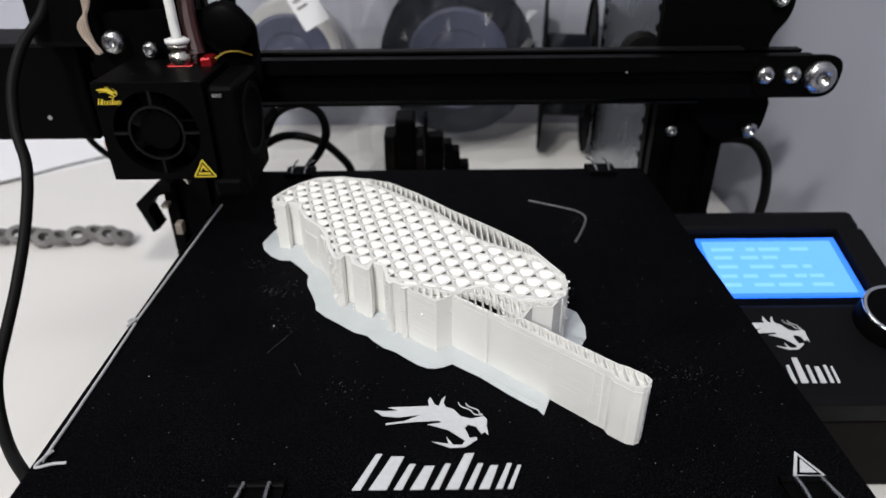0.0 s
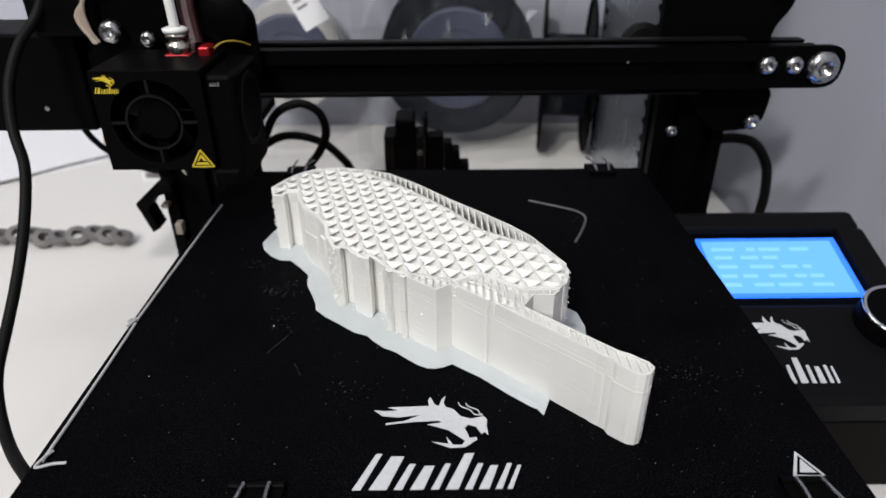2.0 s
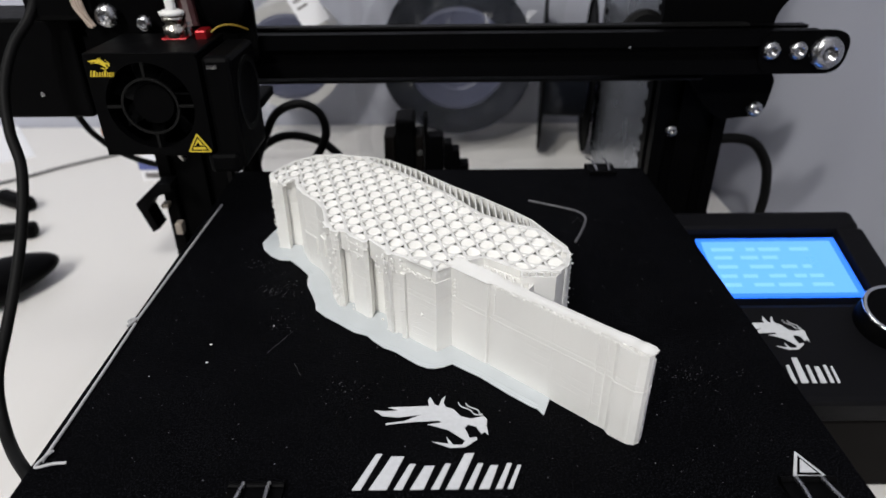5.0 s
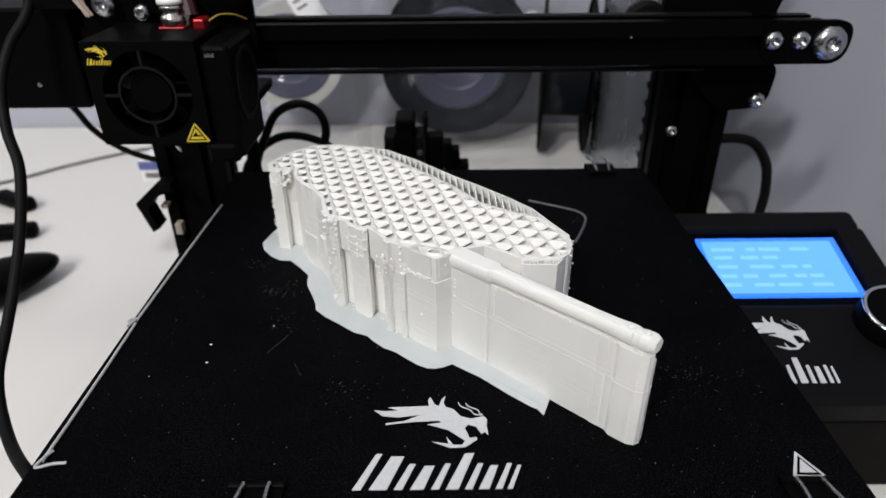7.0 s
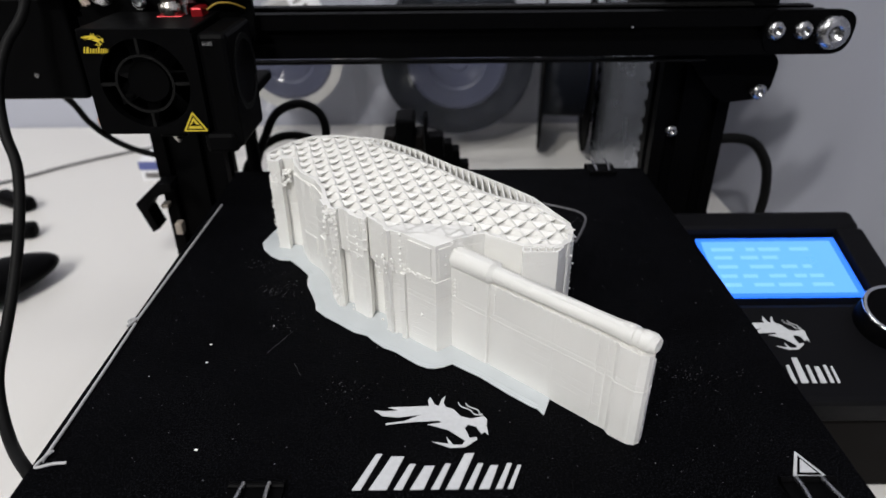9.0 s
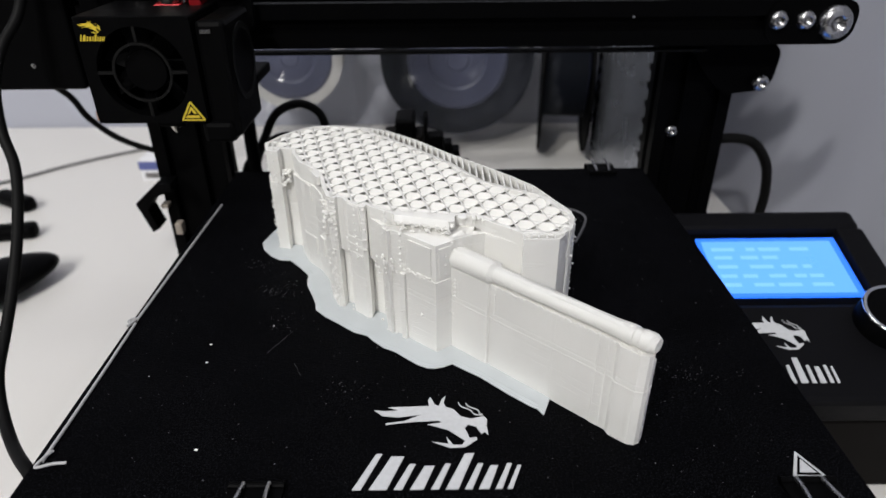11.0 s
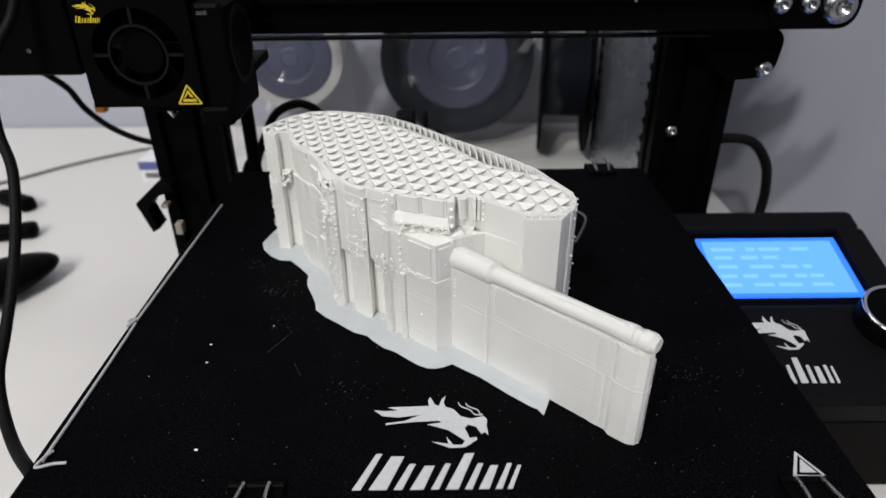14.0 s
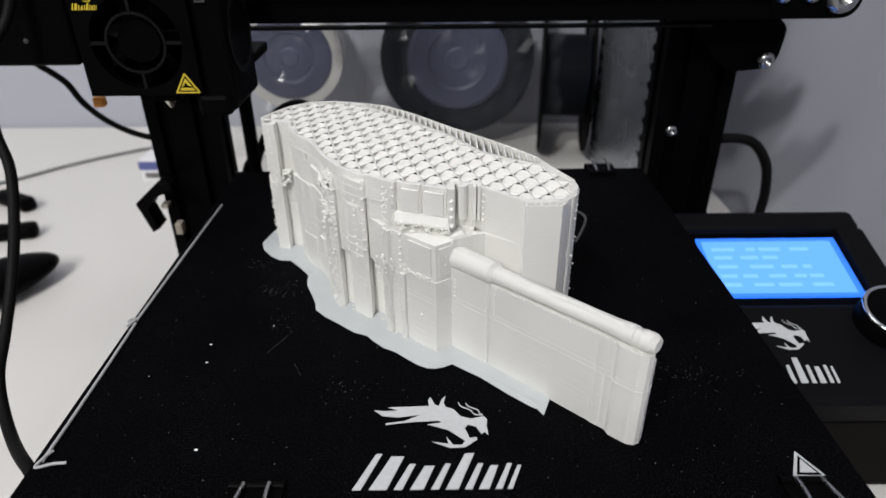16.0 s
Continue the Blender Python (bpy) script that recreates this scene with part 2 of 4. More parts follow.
LEFT_SIDE = [(-75, 34), (-72.5, 26), (-67.5, 24.5), (-67, 28.5), (-62, 27.5), (-61, 22), (-56.5, 12.5), (-50, 5.5), (-45.5, -3), (-43.5, -12),
             (-40, -20.5), (-37, -22), (-36, -18.5), (-33.5, -19.5), (-32.5, -24.5), (-27, -29.5), (-25.5, -29.5), (-24.8, -24.5), (-20.8, -27)]
FRONT_LOW = [(-19, -35.5), (-16.5, -38.2), (-11.5, -40.8), (-6, -41.5), (4.4, -45.7), (11.5, -42.2), (15.5, -41.2), (27, -50)]
FRONT_HIGH = [(-19, -32.5), (-14.6, -35.3), (-13.8, -33.8), (-12.4, -35.2), (-6, -37.3), (-5.5, -36.6), (-5, -37.5), (2.5, -40.3), (5.2, -38.6),
              (5.8, -36.2), (8.6, -36.4), (9.4, -36.8), (11.4, -37.0), (12.2, -36.4), (15.5, -40.3), (27, -50)]
RIGHT_BACK = [(40, -50.3), (43.5, -46.5), (45.5, -39), (44.8, -35), (36, -19.5), (27, -15), (16.5, -7.5), (5.5, 9.5), (-9, 26.5), (-22, 40), (-31, 48.5),
              (-36, 54), (-47, 57), (-58, 56), (-66, 49.5), (-70.5, 43)]
BODY_LOW, BODY_HIGH = ccw(LEFT_SIDE + FRONT_LOW + RIGHT_BACK), ccw(LEFT_SIDE + FRONT_HIGH + RIGHT_BACK)
BACK_SUPPORT = ccw([(-35, 54.5), (-23, 49), (-9.4, 36.5), (5.6, 19.2), (17, 8), (28, -4), (35.5, -13.5), (41.2, -26), (45.3, -34.5),
                    (36.4, -20.3), (27, -15.8), (16.2, -8.3), (5.2, 8.7), (-9.3, 25.7), (-22.3, 39.2), (-31.3, 47.7)])
CORNER = ccw([(-11.5, -41.2), (-1, -50), (4.5, -46.2), (4.2, -44.6), (-6, -40.4)])
ROOT = ccw([(4.6, -46.4), (18.1, -58), (24.5, -61), (27.4, -60.0), (31.0, -54.2), (26.6, -50.6), (15.7, -41.8), (11.7, -42.8)])
CAP = ccw([(-18.3, -35.2), (-11.5, -40.6), (-6, -41.2), (4.3, -45.4), (11, -41.8), (12.4, -36), (-5, -33.5)])
PANELS = [((-60, 19.5), (-51, 6.7), 0.7, 33, 39.5), ((-59, 17.5), (-51.5, 7.4), 0.6, 50.5, 53), ((-49, 3.4), (-45.8, -2.8), 0.9, 44, 50), ((-43.3, -13), (-41, -18), 1.0, 31, 43),
          ((-32, -25), (-27.6, -28.9), 0.5, 36, 47), ((-12, -35.5), (-6.4, -37.3), 0.5, 49, 57), ((-4.4, -37.8), (1.8, -40.1), 0.5, 49, 57), ((-10, -42.5), (-2.4, -48.8), 0.4, 31, 41.5), ((0, -49.4), (3.8, -46.7), 0.35, 31, 41.5),
          ((-13.3, -41.4), (-11.7, -42.4), 0.55, 0, 28), ((-18.7, -36.3), (-17.0, -38.8), 0.6, 0, 43), ((-57, 13.5), (-51, 6.6), 0.5, 8, 16), ((-48, 1.8), (-46, -2), 0.7, 12, 20)]
LEDGE = ccw([(-15.6, -34.5), (-14.8, -37.6), (-6, -39.6), (3.4, -42.6), (5.2, -40), (4.5, -36), (-10, -33)])
RIGHT_BLOCK = ccw([(26.8, -50.6), (26.8, -53.8), (38.0, -54.0), (40.4, -50.8)])
ARM_NEAR = [(35.2, -28.5), (51.4, -28.3), (51.7, -27.6), (52.8, -27.6), (53.0, -27.9), (76, -27.9), (76.2, -27.94), (77, -27.94), (77.2, -27.9), (91.6, -27.9), (91.9, -28.1), (94.6, -28.1), (94.9, -27.9), (97.2, -28.0), (98.6, -28.9), (99.5, -29.0), (104.8, -28.9), (106.8, -27.8), (107.4, -26.0)]
ARM_FAR = [(106.8, -23.2), (104.5, -22.2), (99, -22.4), (96, -23.2), (54, -23), (52.6, -21.8), (44, -21.6), (37, -24)]


def uv(u, v):
    s = math.sqrt(0.5)
    v += 0.045 * (u - 71)
    return (s * (u + v), s * (v - u))


ARM = ccw([uv(*p) for p in ARM_NEAR + ARM_FAR])
ARM_UPPER = ccw([uv(u, v) for u, v in ARM_NEAR] + [uv(u, v - 1.5) for u, v in ARM_FAR])
BARREL_Z, ARM_TOP, CORNER_TOP = 36.0, 33.4, 43.4


def barrel_radius(u):
    """Thick root, thin tube, muzzle with two rings."""
    if u < 51.5:
        return 3.95
    if u < 53.0:
        return 3.95 - 1.05 * (u - 51.5) / 1.5
    if u < 95:
        return 2.85 - 0.25 * (u - 53) / 42
    if u < 98:
        return 2.6 + 0.13 * (u - 95)
    if 101 < u < 103:
        return 2.75
    return 3.0 if u < 106 else 3.0 - 0.5 * (u - 106)


BARREL_U = [33.5, 40, 46, 51.4, 52.9, 62, 72, 82, 90, 96, 97.9, 99, 100.9, 101.2, 102.8, 103.1, 105.9, 107.0, 107.6]


def barrel_slice(s, z, z0, z1):
    """One slice of the round barrel, length by length, only where the tube reaches this height."""
    h = z1 - z0
    low = min(abs(z - BARREL_Z), abs(z + h - BARREL_Z))
    for ua, ub in zip(BARREL_U, BARREL_U[1:]):
        if max(barrel_radius(ua), barrel_radius(ub)) <= low:
            continue
        o = len(s.v)
        for zz in (z, z + h):
            for u, side in ((ua, -1), (ub, -1), (ub, 1), (ua, 1)):
                r = barrel_radius(u)
                zc = min(max(zz, BARREL_Z - r), BARREL_Z + r)
                w = math.sqrt(max(r * r - (zc - BARREL_Z) ** 2, 0.0004))
                s.v.append((*uv(u, -25.5 + side * w), z0 + zc - z))
        s.f += [(o, o + 3, o + 2, o + 1), (o + 4, o + 5, o + 6, o + 7)]
        s.f += [(o + i, o + (i + 1) % 4, o + 4 + (i + 1) % 4, o + 4 + i) for i in range(4)]


PITCH = 6.1
TILT = 0.73
FAMILIES = [(radians(135), 0.0), (radians(15), -0.4), (radians(255), 0.4)]


def cell_walls(s, poly, z, z0, z1):
    """Three families of thin sloping walls: cubes that stand on their corners, so the pattern drifts with height."""
    inner = inset(poly, 0.85)
    thick = 0.30
    for drop, (a, phase) in enumerate(FAMILIES):
        n = (math.cos(a), math.sin(a))
        t = (-n[1], n[0])
        d = [x * n[0] + y * n[1] for x, y in poly]
        low = phase - TILT * (z - 57.6)
        rise = -TILT * (z1 - z0)
        c = low + math.ceil((min(d) - low) / PITCH) * PITCH
        while c < max(d):
            for s0, s1 in cuts(inner, n, c):
                if s1 - s0 > 0.6:
                    q = [(n[0] * k + t[0] * m, n[1] * k + t[1] * m) for k, m in ((c - thick, s0), (c + thick, s0), (c + thick, s1), (c - thick, s1))]
                    s.loft(q, [(x + n[0] * rise, y + n[1] * rise) for x, y in q], z0, z1 - 0.03 - 0.015 * drop)
            c += PITCH


def comb(s, poly, z0, z1, step=2.45, thick=0.27):
    inner = inset(poly, 0.25)
    xs = [x for x, y in poly]
    x = math.ceil(min(xs) / step) * step
    while x < max(xs):
        for s0, s1 in cuts(inner, (1, 0), x):
            if s1 - s0 > 0.4:
                s.loft([(x - thick, s0), (x + thick, s0), (x + thick, s1), (x - thick, s1)], [(x - thick, s0), (x + thick, s0), (x + thick, s1), (x - thick, s1)], z0, z1)
        x += step


def ragged(poly, rng, d):
    return [(x + rng.uniform(-d, d), y + rng.uniform(-d, d)) for x, y in poly]


NARROW = {(-36, -18.5): (-36.3, -20.8), (-33.5, -19.5): (-34.2, -21.8), (-24.8, -24.5): (-25.2, -27.6), (-20.8, -27): (-23.8, -29.2)}


RIB_END = {(-32.5, -24.5): (-32.3, -23.4), (-27, -29.5): (-28.2, -26.6), (-25.5, -29.5): (-26.4, -27.6)}
UPPER = {(-43.5, -12): (-42.3, -10.0), (-40, -20.5): (-39.0, -15.0), (-37, -22): (-36.4, -19.0), (-36, -18.5): (-35.6, -20.2), (-33.5, -19.5): (-34.0, -22.0),
         (-24.8, -24.5): (-25.0, -28.0), (-20.8, -27): (-23.0, -29.6)}


def shaped(poly, z):
    """Panels, bands and ribs of the left flank, by height."""
    out = []
    for x, y in poly:
        k = 0.0
        if (x, y) in LEFT_SIDE[5:10]:
            if 40 < z < 49.5:
                k = 0.45
            if 53.6 < z < 54.4:
                k = 0.8
        if (x, y) in LEFT_SIDE[9:12] and 49 < z < 55:
            k = -0.9 * (1 - abs(z - 52) / 3)
        if (x, y) in LEFT_SIDE[0:2] and 33 < z < 38:
            k = 0.8
        if (x, y) in LEFT_SIDE[15:17] and z > 46:
            k = -0.5
        if z > 50.7 and (x, y) in UPPER:
            u = min(1.0, (z - 50.7) / 6)
            q = UPPER[(x, y)]
            x, y = q[0] + (1 - u) * 0.5, q[1] - (1 - u) * 1.2
        elif z > 26 and (x, y) in NARROW:
            x, y = NARROW[(x, y)]
        if z > 56.2 and (x, y) in RIB_END:
            u = min(1.0, (z - 56.2) / 1.2)
            q = RIB_END[(x, y)]
            x, y = x + (q[0] - x) * u, y + (q[1] - y) * u
        elif 26 < z < 56 and (x, y) in RIB_END:
            # short cracked lengths of the rib
            k = -0.2 * (math.sin(z * 1.9) > 0.55)
        out.append((x + 0.85 * k, y + 0.5 * k))
    return out


def section(s, z, z0, z1, rng, cells=True, d=0.05):
    """All that lies between the true heights z and z + (z1 - z0), written at z0 to z1."""
    mid = z + (z1 - z0) / 2
    body = ragged(shaped(BODY_LOW if mid < CORNER_TOP else BODY_HIGH, mid), rng, d)
    if abs(mid - 20.5) < 0.4:
        # the seam where the print once paused
        arm = inset(ARM, -0.14)
        s.ring(inset(CORNER, -0.5), inset(CORNER, 0.3), z0, z0 + 0.35)
        s.ring(arm, inset(ARM, 0.3), z0, z0 + 0.35)
    s.ring(body, inset(body, 1.4), z0, z1)
    if cells:
        cell_walls(s, body, z, z0, z1)
    back = ragged(BACK_SUPPORT, rng, d * 2)
    s.ring(back, inset(back, 0.5), z0, z1 - 0.012)
    comb(s, BACK_SUPPORT, z0, z1 - 0.02)
    block = ragged(RIGHT_BLOCK, rng, d)
    s.ring(block, inset(block, 0.6), z0, z1 - 0.016)
    comb(s, RIGHT_BLOCK, z0, z1 - 0.024)
    for x, y, w in ((42.4, -47.4, 0.9), (44.4, -43.2, 0.8), (44.9, -38.6, 0.7)):
        column = [(x - w - 1.5, y + 0.8), (x - w * 0.3, y - w), (x + w * 0.5, y - w * 0.4), (x + w * 0.3, y + w), (x - 1.5, y + 1.6)]
        s.loft(column, column, z0, z1 - 0.02)
    if mid < CORNER_TOP:
        corner = ragged(CORNER if mid > 29.4 else inset(CORNER, -0.35), rng, d * 0.45)
        if mid > CORNER_TOP - 0.8:
            s.loft(corner, corner, z0, z1)
            s.loft(CAP, CAP, z0, z1 - 0.02)
        else:
            s.ring(corner, inset(corner, 0.6), z0, z1 - 0.018)
            if mid > 29:
                cell_walls(s, CORNER, z, z0, z1 - 0.006)
            else:
                comb(s, CORNER, z0, z1 - 0.028)
    for (px, py), (qx, qy), out, lo, hi in PANELS:
        if lo < mid < hi:
            n = Vector((qy - py, px - qx)).normalized()
            quad = [(px - 0.6 * n.x, py - 0.6 * n.y), (qx - 0.6 * n.x, qy - 0.6 * n.y), (qx + out * n.x, qy + out * n.y), (px + out * n.x, py + out * n.y)]
            s.loft(quad, quad, z0, z1)
    if 45.3 < mid < 48.8:
        # a flared sill: widest at its foot
        lower, upper = [[(x, y + max(0.0, (h - 45.9) / 2.9) * 2.5 * (y < -36.5)) for x, y in LEDGE] for h in (z, z + z1 - z0)]
        s.loft(lower, upper, z0, z1)
    if mid > 47.0:
        round_bar = [(8.0 + 1.55 * math.cos(k * 0.628), -37.6 + 1.55 * math.sin(k * 0.628)) for k in range(10)]
        s.loft(round_bar, round_bar, z0, z1)
        for x, w in ((11.9, 0.55), (13.4, 0.5)):
            strip = [(x - w, -36.0), (x - w, -39.2), (x + w, -39.6), (x + w, -36.0)]
            s.loft(strip, strip, z0, z1)
    if mid > 45.4:
        strap = [(3.0, -38.6), (3.2, -41.3), (5.4, -40.6), (5.4, -38.0)]
        s.loft(strap, strap, z0, z1)
    if mid < ARM_TOP - 2:
        root = ragged(ROOT, rng, d * 0.4)
        s.ring(root, inset(root, 0.5), z0, z1 - 0.022)
        comb(s, ROOT, z0, z1 - 0.034, thick=0.29)
    if mid < ARM_TOP:
        arm = ragged(ARM if mid < 29.5 else ARM_UPPER, rng, d * 0.3)
        s.ring(arm, inset(arm, 0.55), z0, z1 - 0.008)
        comb(s, ARM if mid < 29.5 else ARM_UPPER, z0, z1 - 0.04)
        if mid > ARM_TOP - 0.6:
            lid = inset(ARM_UPPER, 0.2)
            s.loft(lid, lid, z1 - 0.2, z1 - 0.06)
    if BARREL_Z + 2.0 < mid < BARREL_Z + 2.6:
        # two low bosses on the muzzle brake
        for u in (99.5, 104.3):
            s.blob(*uv(u, -25.5), z0, 1.3, 0.75)
    if BARREL_Z - 4.5 < mid < BARREL_Z + 4.5:
        barrel_slice(s, z, z0, z1)


def rough_spots(s, z, z0, z1, rng):
    """Blobs and loose strands that the nozzle left on the walls."""
    h = z1 - z0
    for x, y, chance in ((-18.6, -36.6, 0.95), (-38.6, -21.6, 0.8), (-41, -18, 0.4), (-39.6, -20.4, 0.5), (-32.8, -24.2, 0.25), (-17.2, -38.0, 0.6), (-72.2, 26.2, 0.5), (-12.4, -40.8, 0.3), (45.6, -38.5, 0.25), (43.6, -46.6, 0.3), (4.6, -46.6, 0.35), (-27, -29.7, 0.15), (-74.6, 33, 0.2), (-61.5, 24, 0.2)):
        if z > CORNER_TOP and abs(x - 4.6) < 0.1:
            continue
        if rng.random() < chance * min(1, h):
            s.blob(x + rng.uniform(-0.8, 0.8), y + rng.uniform(-0.6, 0.2), z0 + h * rng.random(), rng.uniform(0.22, 0.48))


LAYERS = 74
RIVETS = [(-18.6, -32.9, 44, 58.5, 2.4), (-15.4, -35.0, 48, 58.5, 2.8), (4.4, -41.2, 45.6, 57, 2.9), (14.8, -40.2, 47, 57.5, 2.2), (17.9, -58.9, 23, 33, 1.1), (-37.6, -22.1, 30, 58, 2.2), (-16.8, -38.4, 23, 43, 2.0), (-26.2, -29.8, 30, 58, 4.0), (46.0, -38.2, 23, 58, 1.9),
          (2.2, -48.2, 31, 42, 3.6), (-70, 24.9, 36, 58, 3.3), (-13.2, -40.4, 24, 43, 2.6), (-29.6, -27.8, 26, 50, 2.8), (5.4, -47.8, 22, 30, 1.6), (-43.0, -16.4, 30, 56, 2.7)]


def turret_print():
    p = thing("printed_model", "white 3d-printed turret with a long barrel, growing on the bed", "3d print")
    rng = random.Random(4)
    s = Soup()
    zt = T0 * 1000
    z, cut = 0.0, zt - 0.08
    while z < cut - 1e-6:
        h = min(1.0, cut - z)
        section(s, z, z, z + h, rng, cells=z > zt - 12, d=0.05)
        for _ in range(2):
            rough_spots(s, z, z, z + h, rng)
        z += h
    # white floors added inside the hollow regions so their slots look less dark
    for region in (ROOT, CORNER, ARM):
        inner = inset(region, 0.3)
        s.loft(inner, inner, 19.4, 19.8)
    # loose ends of filament on the root and the corner block
    for i in range(8):
        q = i / 7
        s.blob(5.6 + 3.6 * q, -47.6 - 3.1 * q, 17.6 + 2.4 * math.sqrt(q), 0.34)
    for x, y, z in ((-6.2, -46.8, 14.2), (-12.6, -42.4, 13.0), (-13.4, -41.6, 12.4), (4.9, -47.2, 15.0), (4.7, -47.0, 12.6), (-15.8, -40.0, 1.6), (-21.5, -31.0, 1.0)):
        s.blob(x, y, z, 0.5)
    s.made("base_block", M_PRINT, p)
    layers = []
    for k in range(LAYERS):
        s = Soup()
        z = zt + k * H * 1000
        section(s, z, 0, H * 1000, rng, d=0.045)
        rough_spots(s, z, 0, H * 1000, rng)
        if 26.5 < z < 33:
            for _ in range(3):
                s.blob(rng.uniform(-22, -14), rng.uniform(-40, -37), 0.3, rng.uniform(0.25, 0.55))
        if 32.6 < z < 33.4:
            for i in range(44):
                u = 54 + i * 1.2 + rng.uniform(-0.6, 0.6)
                s.blob(*uv(u, -28.0), 0.25, rng.uniform(0.25, 0.5))
        if 28.2 < z < 30.2:
            for i in range(16):
                q = rng.random()
                s.blob(-11.5 + 10.5 * q + rng.uniform(-0.3, 0.3), -41.3 - 8.8 * q - 0.2, 0.25, rng.uniform(0.25, 0.6))
        if 43.4 < z < 46:
            for i in range(14):
                q = rng.random()
                s.blob(-14 + 18 * q, -37.5 - 4.5 * q + rng.uniform(-2, 1), 0.25, rng.uniform(0.2, 0.5))
        if 37 < z < 41.5:
            for i in range(3):
                s.blob(-40 + rng.uniform(-1.6, 1.6), -20.5 + rng.uniform(-1.2, 0.6), 0.25, rng.uniform(0.5, 0.95))
        if 31.5 < z < 38.5:
            # a crumbled patch in the recess beside the rear pillar
            for i in range(4):
                s.blob(-67.5 + rng.uniform(-3, 3.5), 26.0 + rng.uniform(-1.6, 1.2), 0.25, rng.uniform(0.35, 0.9))
        # more thin floors added to lighten the slots higher up
        if k in (7, 15):
            for region in (ROOT, CORNER, ARM):
                inner = inset(region, 0.3)
                s.loft(inner, inner, 0.01, 0.08)
        # rows of rivets on the upper armour
        for x, y, lo, hi, step in RIVETS:
            if lo < z < hi and (z - lo) % step < H * 1000:
                s.blob(x, y, 0.25, 0.75 if abs(x - 4.4) < 0.1 else 0.3 if x > 17 else 0.5)
        layers.append(s.made("layer", M_PRINT, p))
    return p, layers


PRINT, PRINT_LAYERS = turret_print()

BRIM = [(-81.8, 30.7), (-80, 25), (-75.2, 18.6), (-70.5, 15.2), (-65.5, 14.5), (-60, 8), (-55.6, 2), (-55.3, -2), (-54.6, -6), (-51.5, -13), (-49, -19.5), (-48.3, -23.4), (-44, -28), (-38, -32.8),
        (-32, -38), (-26.6, -40.3), (-24.3, -43.3), (-20, -47.5), (-15.7, -49.9), (-11, -54.2), (-7.5, -57.1), (-4.6, -58.7), (-1.6, -59), (1.4, -58.3), (4.2, -56.7), (8.5, -60), (13.6, -63.8), (22.3, -72.2), (28.9, -78),
        (30.6, -78.8), (32.3, -81.8), (35.2, -74.5), (44, -66), (50.5, -47.8), (53.3, -42.9), (54.2, -36.1), (52.8, -27), (50, -24.3), (44, -14), (30, 4), (5, 30), (-20, 56), (-45, 66), (-66, 60), (-78, 46)]


def brim():
    bm = bmesh.new()
    pts = [(x * 0.001, y * 0.001) for x, y in BRIM]
    prism(bm, pts, 0.0002, 0.0005)
    ob = part("brim", bm, M_BRIM, PRINT, "thin translucent white brim")
    # the loops of the first layer show as faint steps
    for d in (0.0009, 0.0022):
        part("brim_loop", prism(bmesh.new(), inset(ccw(pts), d), 0.00048 + d * 0.04, 0.00056 + d * 0.04), M_BRIM, ob)
    return ob


brim()


# ---- printer: bed ----
CREST_BACK = [(0, .72), (.08, .60), (.22, .57), (.42, .62), (.28, .50), (.11, .455), (.12, .43), (.34, .48), (.58, .50), (.60, .46), (.48, .43), (.66, .32), (.80, .12), (.77, .05),
              (.70, .05), (.64, .20), (.66, .07), (.52, .11), (.67, .0), (.80, .01), (.90, .14), (.90, .19)]
CREST_FACE = [(.84, .17), (.80, .36), (.83, .42), (.90, .38), (.94, .24), (.97, .28), (1, .22), (.99, .40), (1, .52), (.97, .58), (.86, .53), (.77, .58), (.71, .72), (.64, .77), (.62, .86), (.64, 1.0),
              (.60, .92), (.58, .79), (.54, .82), (.50, .98), (.48, .90), (.49, .79), (.30, .78), (.12, .77), (.22, .71), (.10, .69), (.20, .66)]


def crest(width, height, m, mat, parent, name="crest"):
    bm = bmesh.new()
    prism(bm, [(x * width, y * height) for x, y in CREST_BACK + CREST_FACE], 0, 0.0002, m)
    ob = part(name, bm, mat, parent)
    for a in (0.0, 0.065):
        pts = [(0.755 + a, 0.86 - a * 0.2), (0.775 + a, 0.78), (0.86 + a, 0.70), (0.89 + a * 0.7, 0.62), (0.965, 0.60 + a * 0.5)]
        part("crest_stroke", tube(bmesh.new(), [m @ Vector((x * width, y * height, 0.0001)) for x, y in pts], width * 0.005, 6, 4), mat, parent)
    return ob


def word_bars(x0, x1, y0, height, m, mat, parent, slant=0.3):
    """Pairs of slanted plain bars in place of a brand word."""
    w = x1 - x0
    sl = lambda x, y: (x + slant * y, y0 + y)
    for a, b, c, tall in ((0.02, 0.115, 0.235, 1.0), (0.265, 0.36, 0.45, 0.70), (0.485, 0.57, 0.655, 0.70), (0.685, 0.765, 0.835, 0.70), (0.865, 0.935, 0.97, 0.70)):
        bm = bmesh.new()
        for p, q, h in ((a, (a + b) / 2 + 0.01, tall), (b, c, 0.70 if a > 0.4 and a < 0.6 else tall * 0.92)):
            h *= height * (1.42 if a > 0.4 and a < 0.6 and p == b else 1.0)
            p, q = x0 + p * w, x0 + q * w
            p, q = p + 0.05 * (q - p), q - 0.07 * (q - p)
            k = 0.12 * (q - p)
            prism(bm, [sl(p, 0), sl(q, 0), sl(q - k, h), sl(p + k, h)], 0, 0.0002, m)
        part("letter_bar", bm, mat, parent)


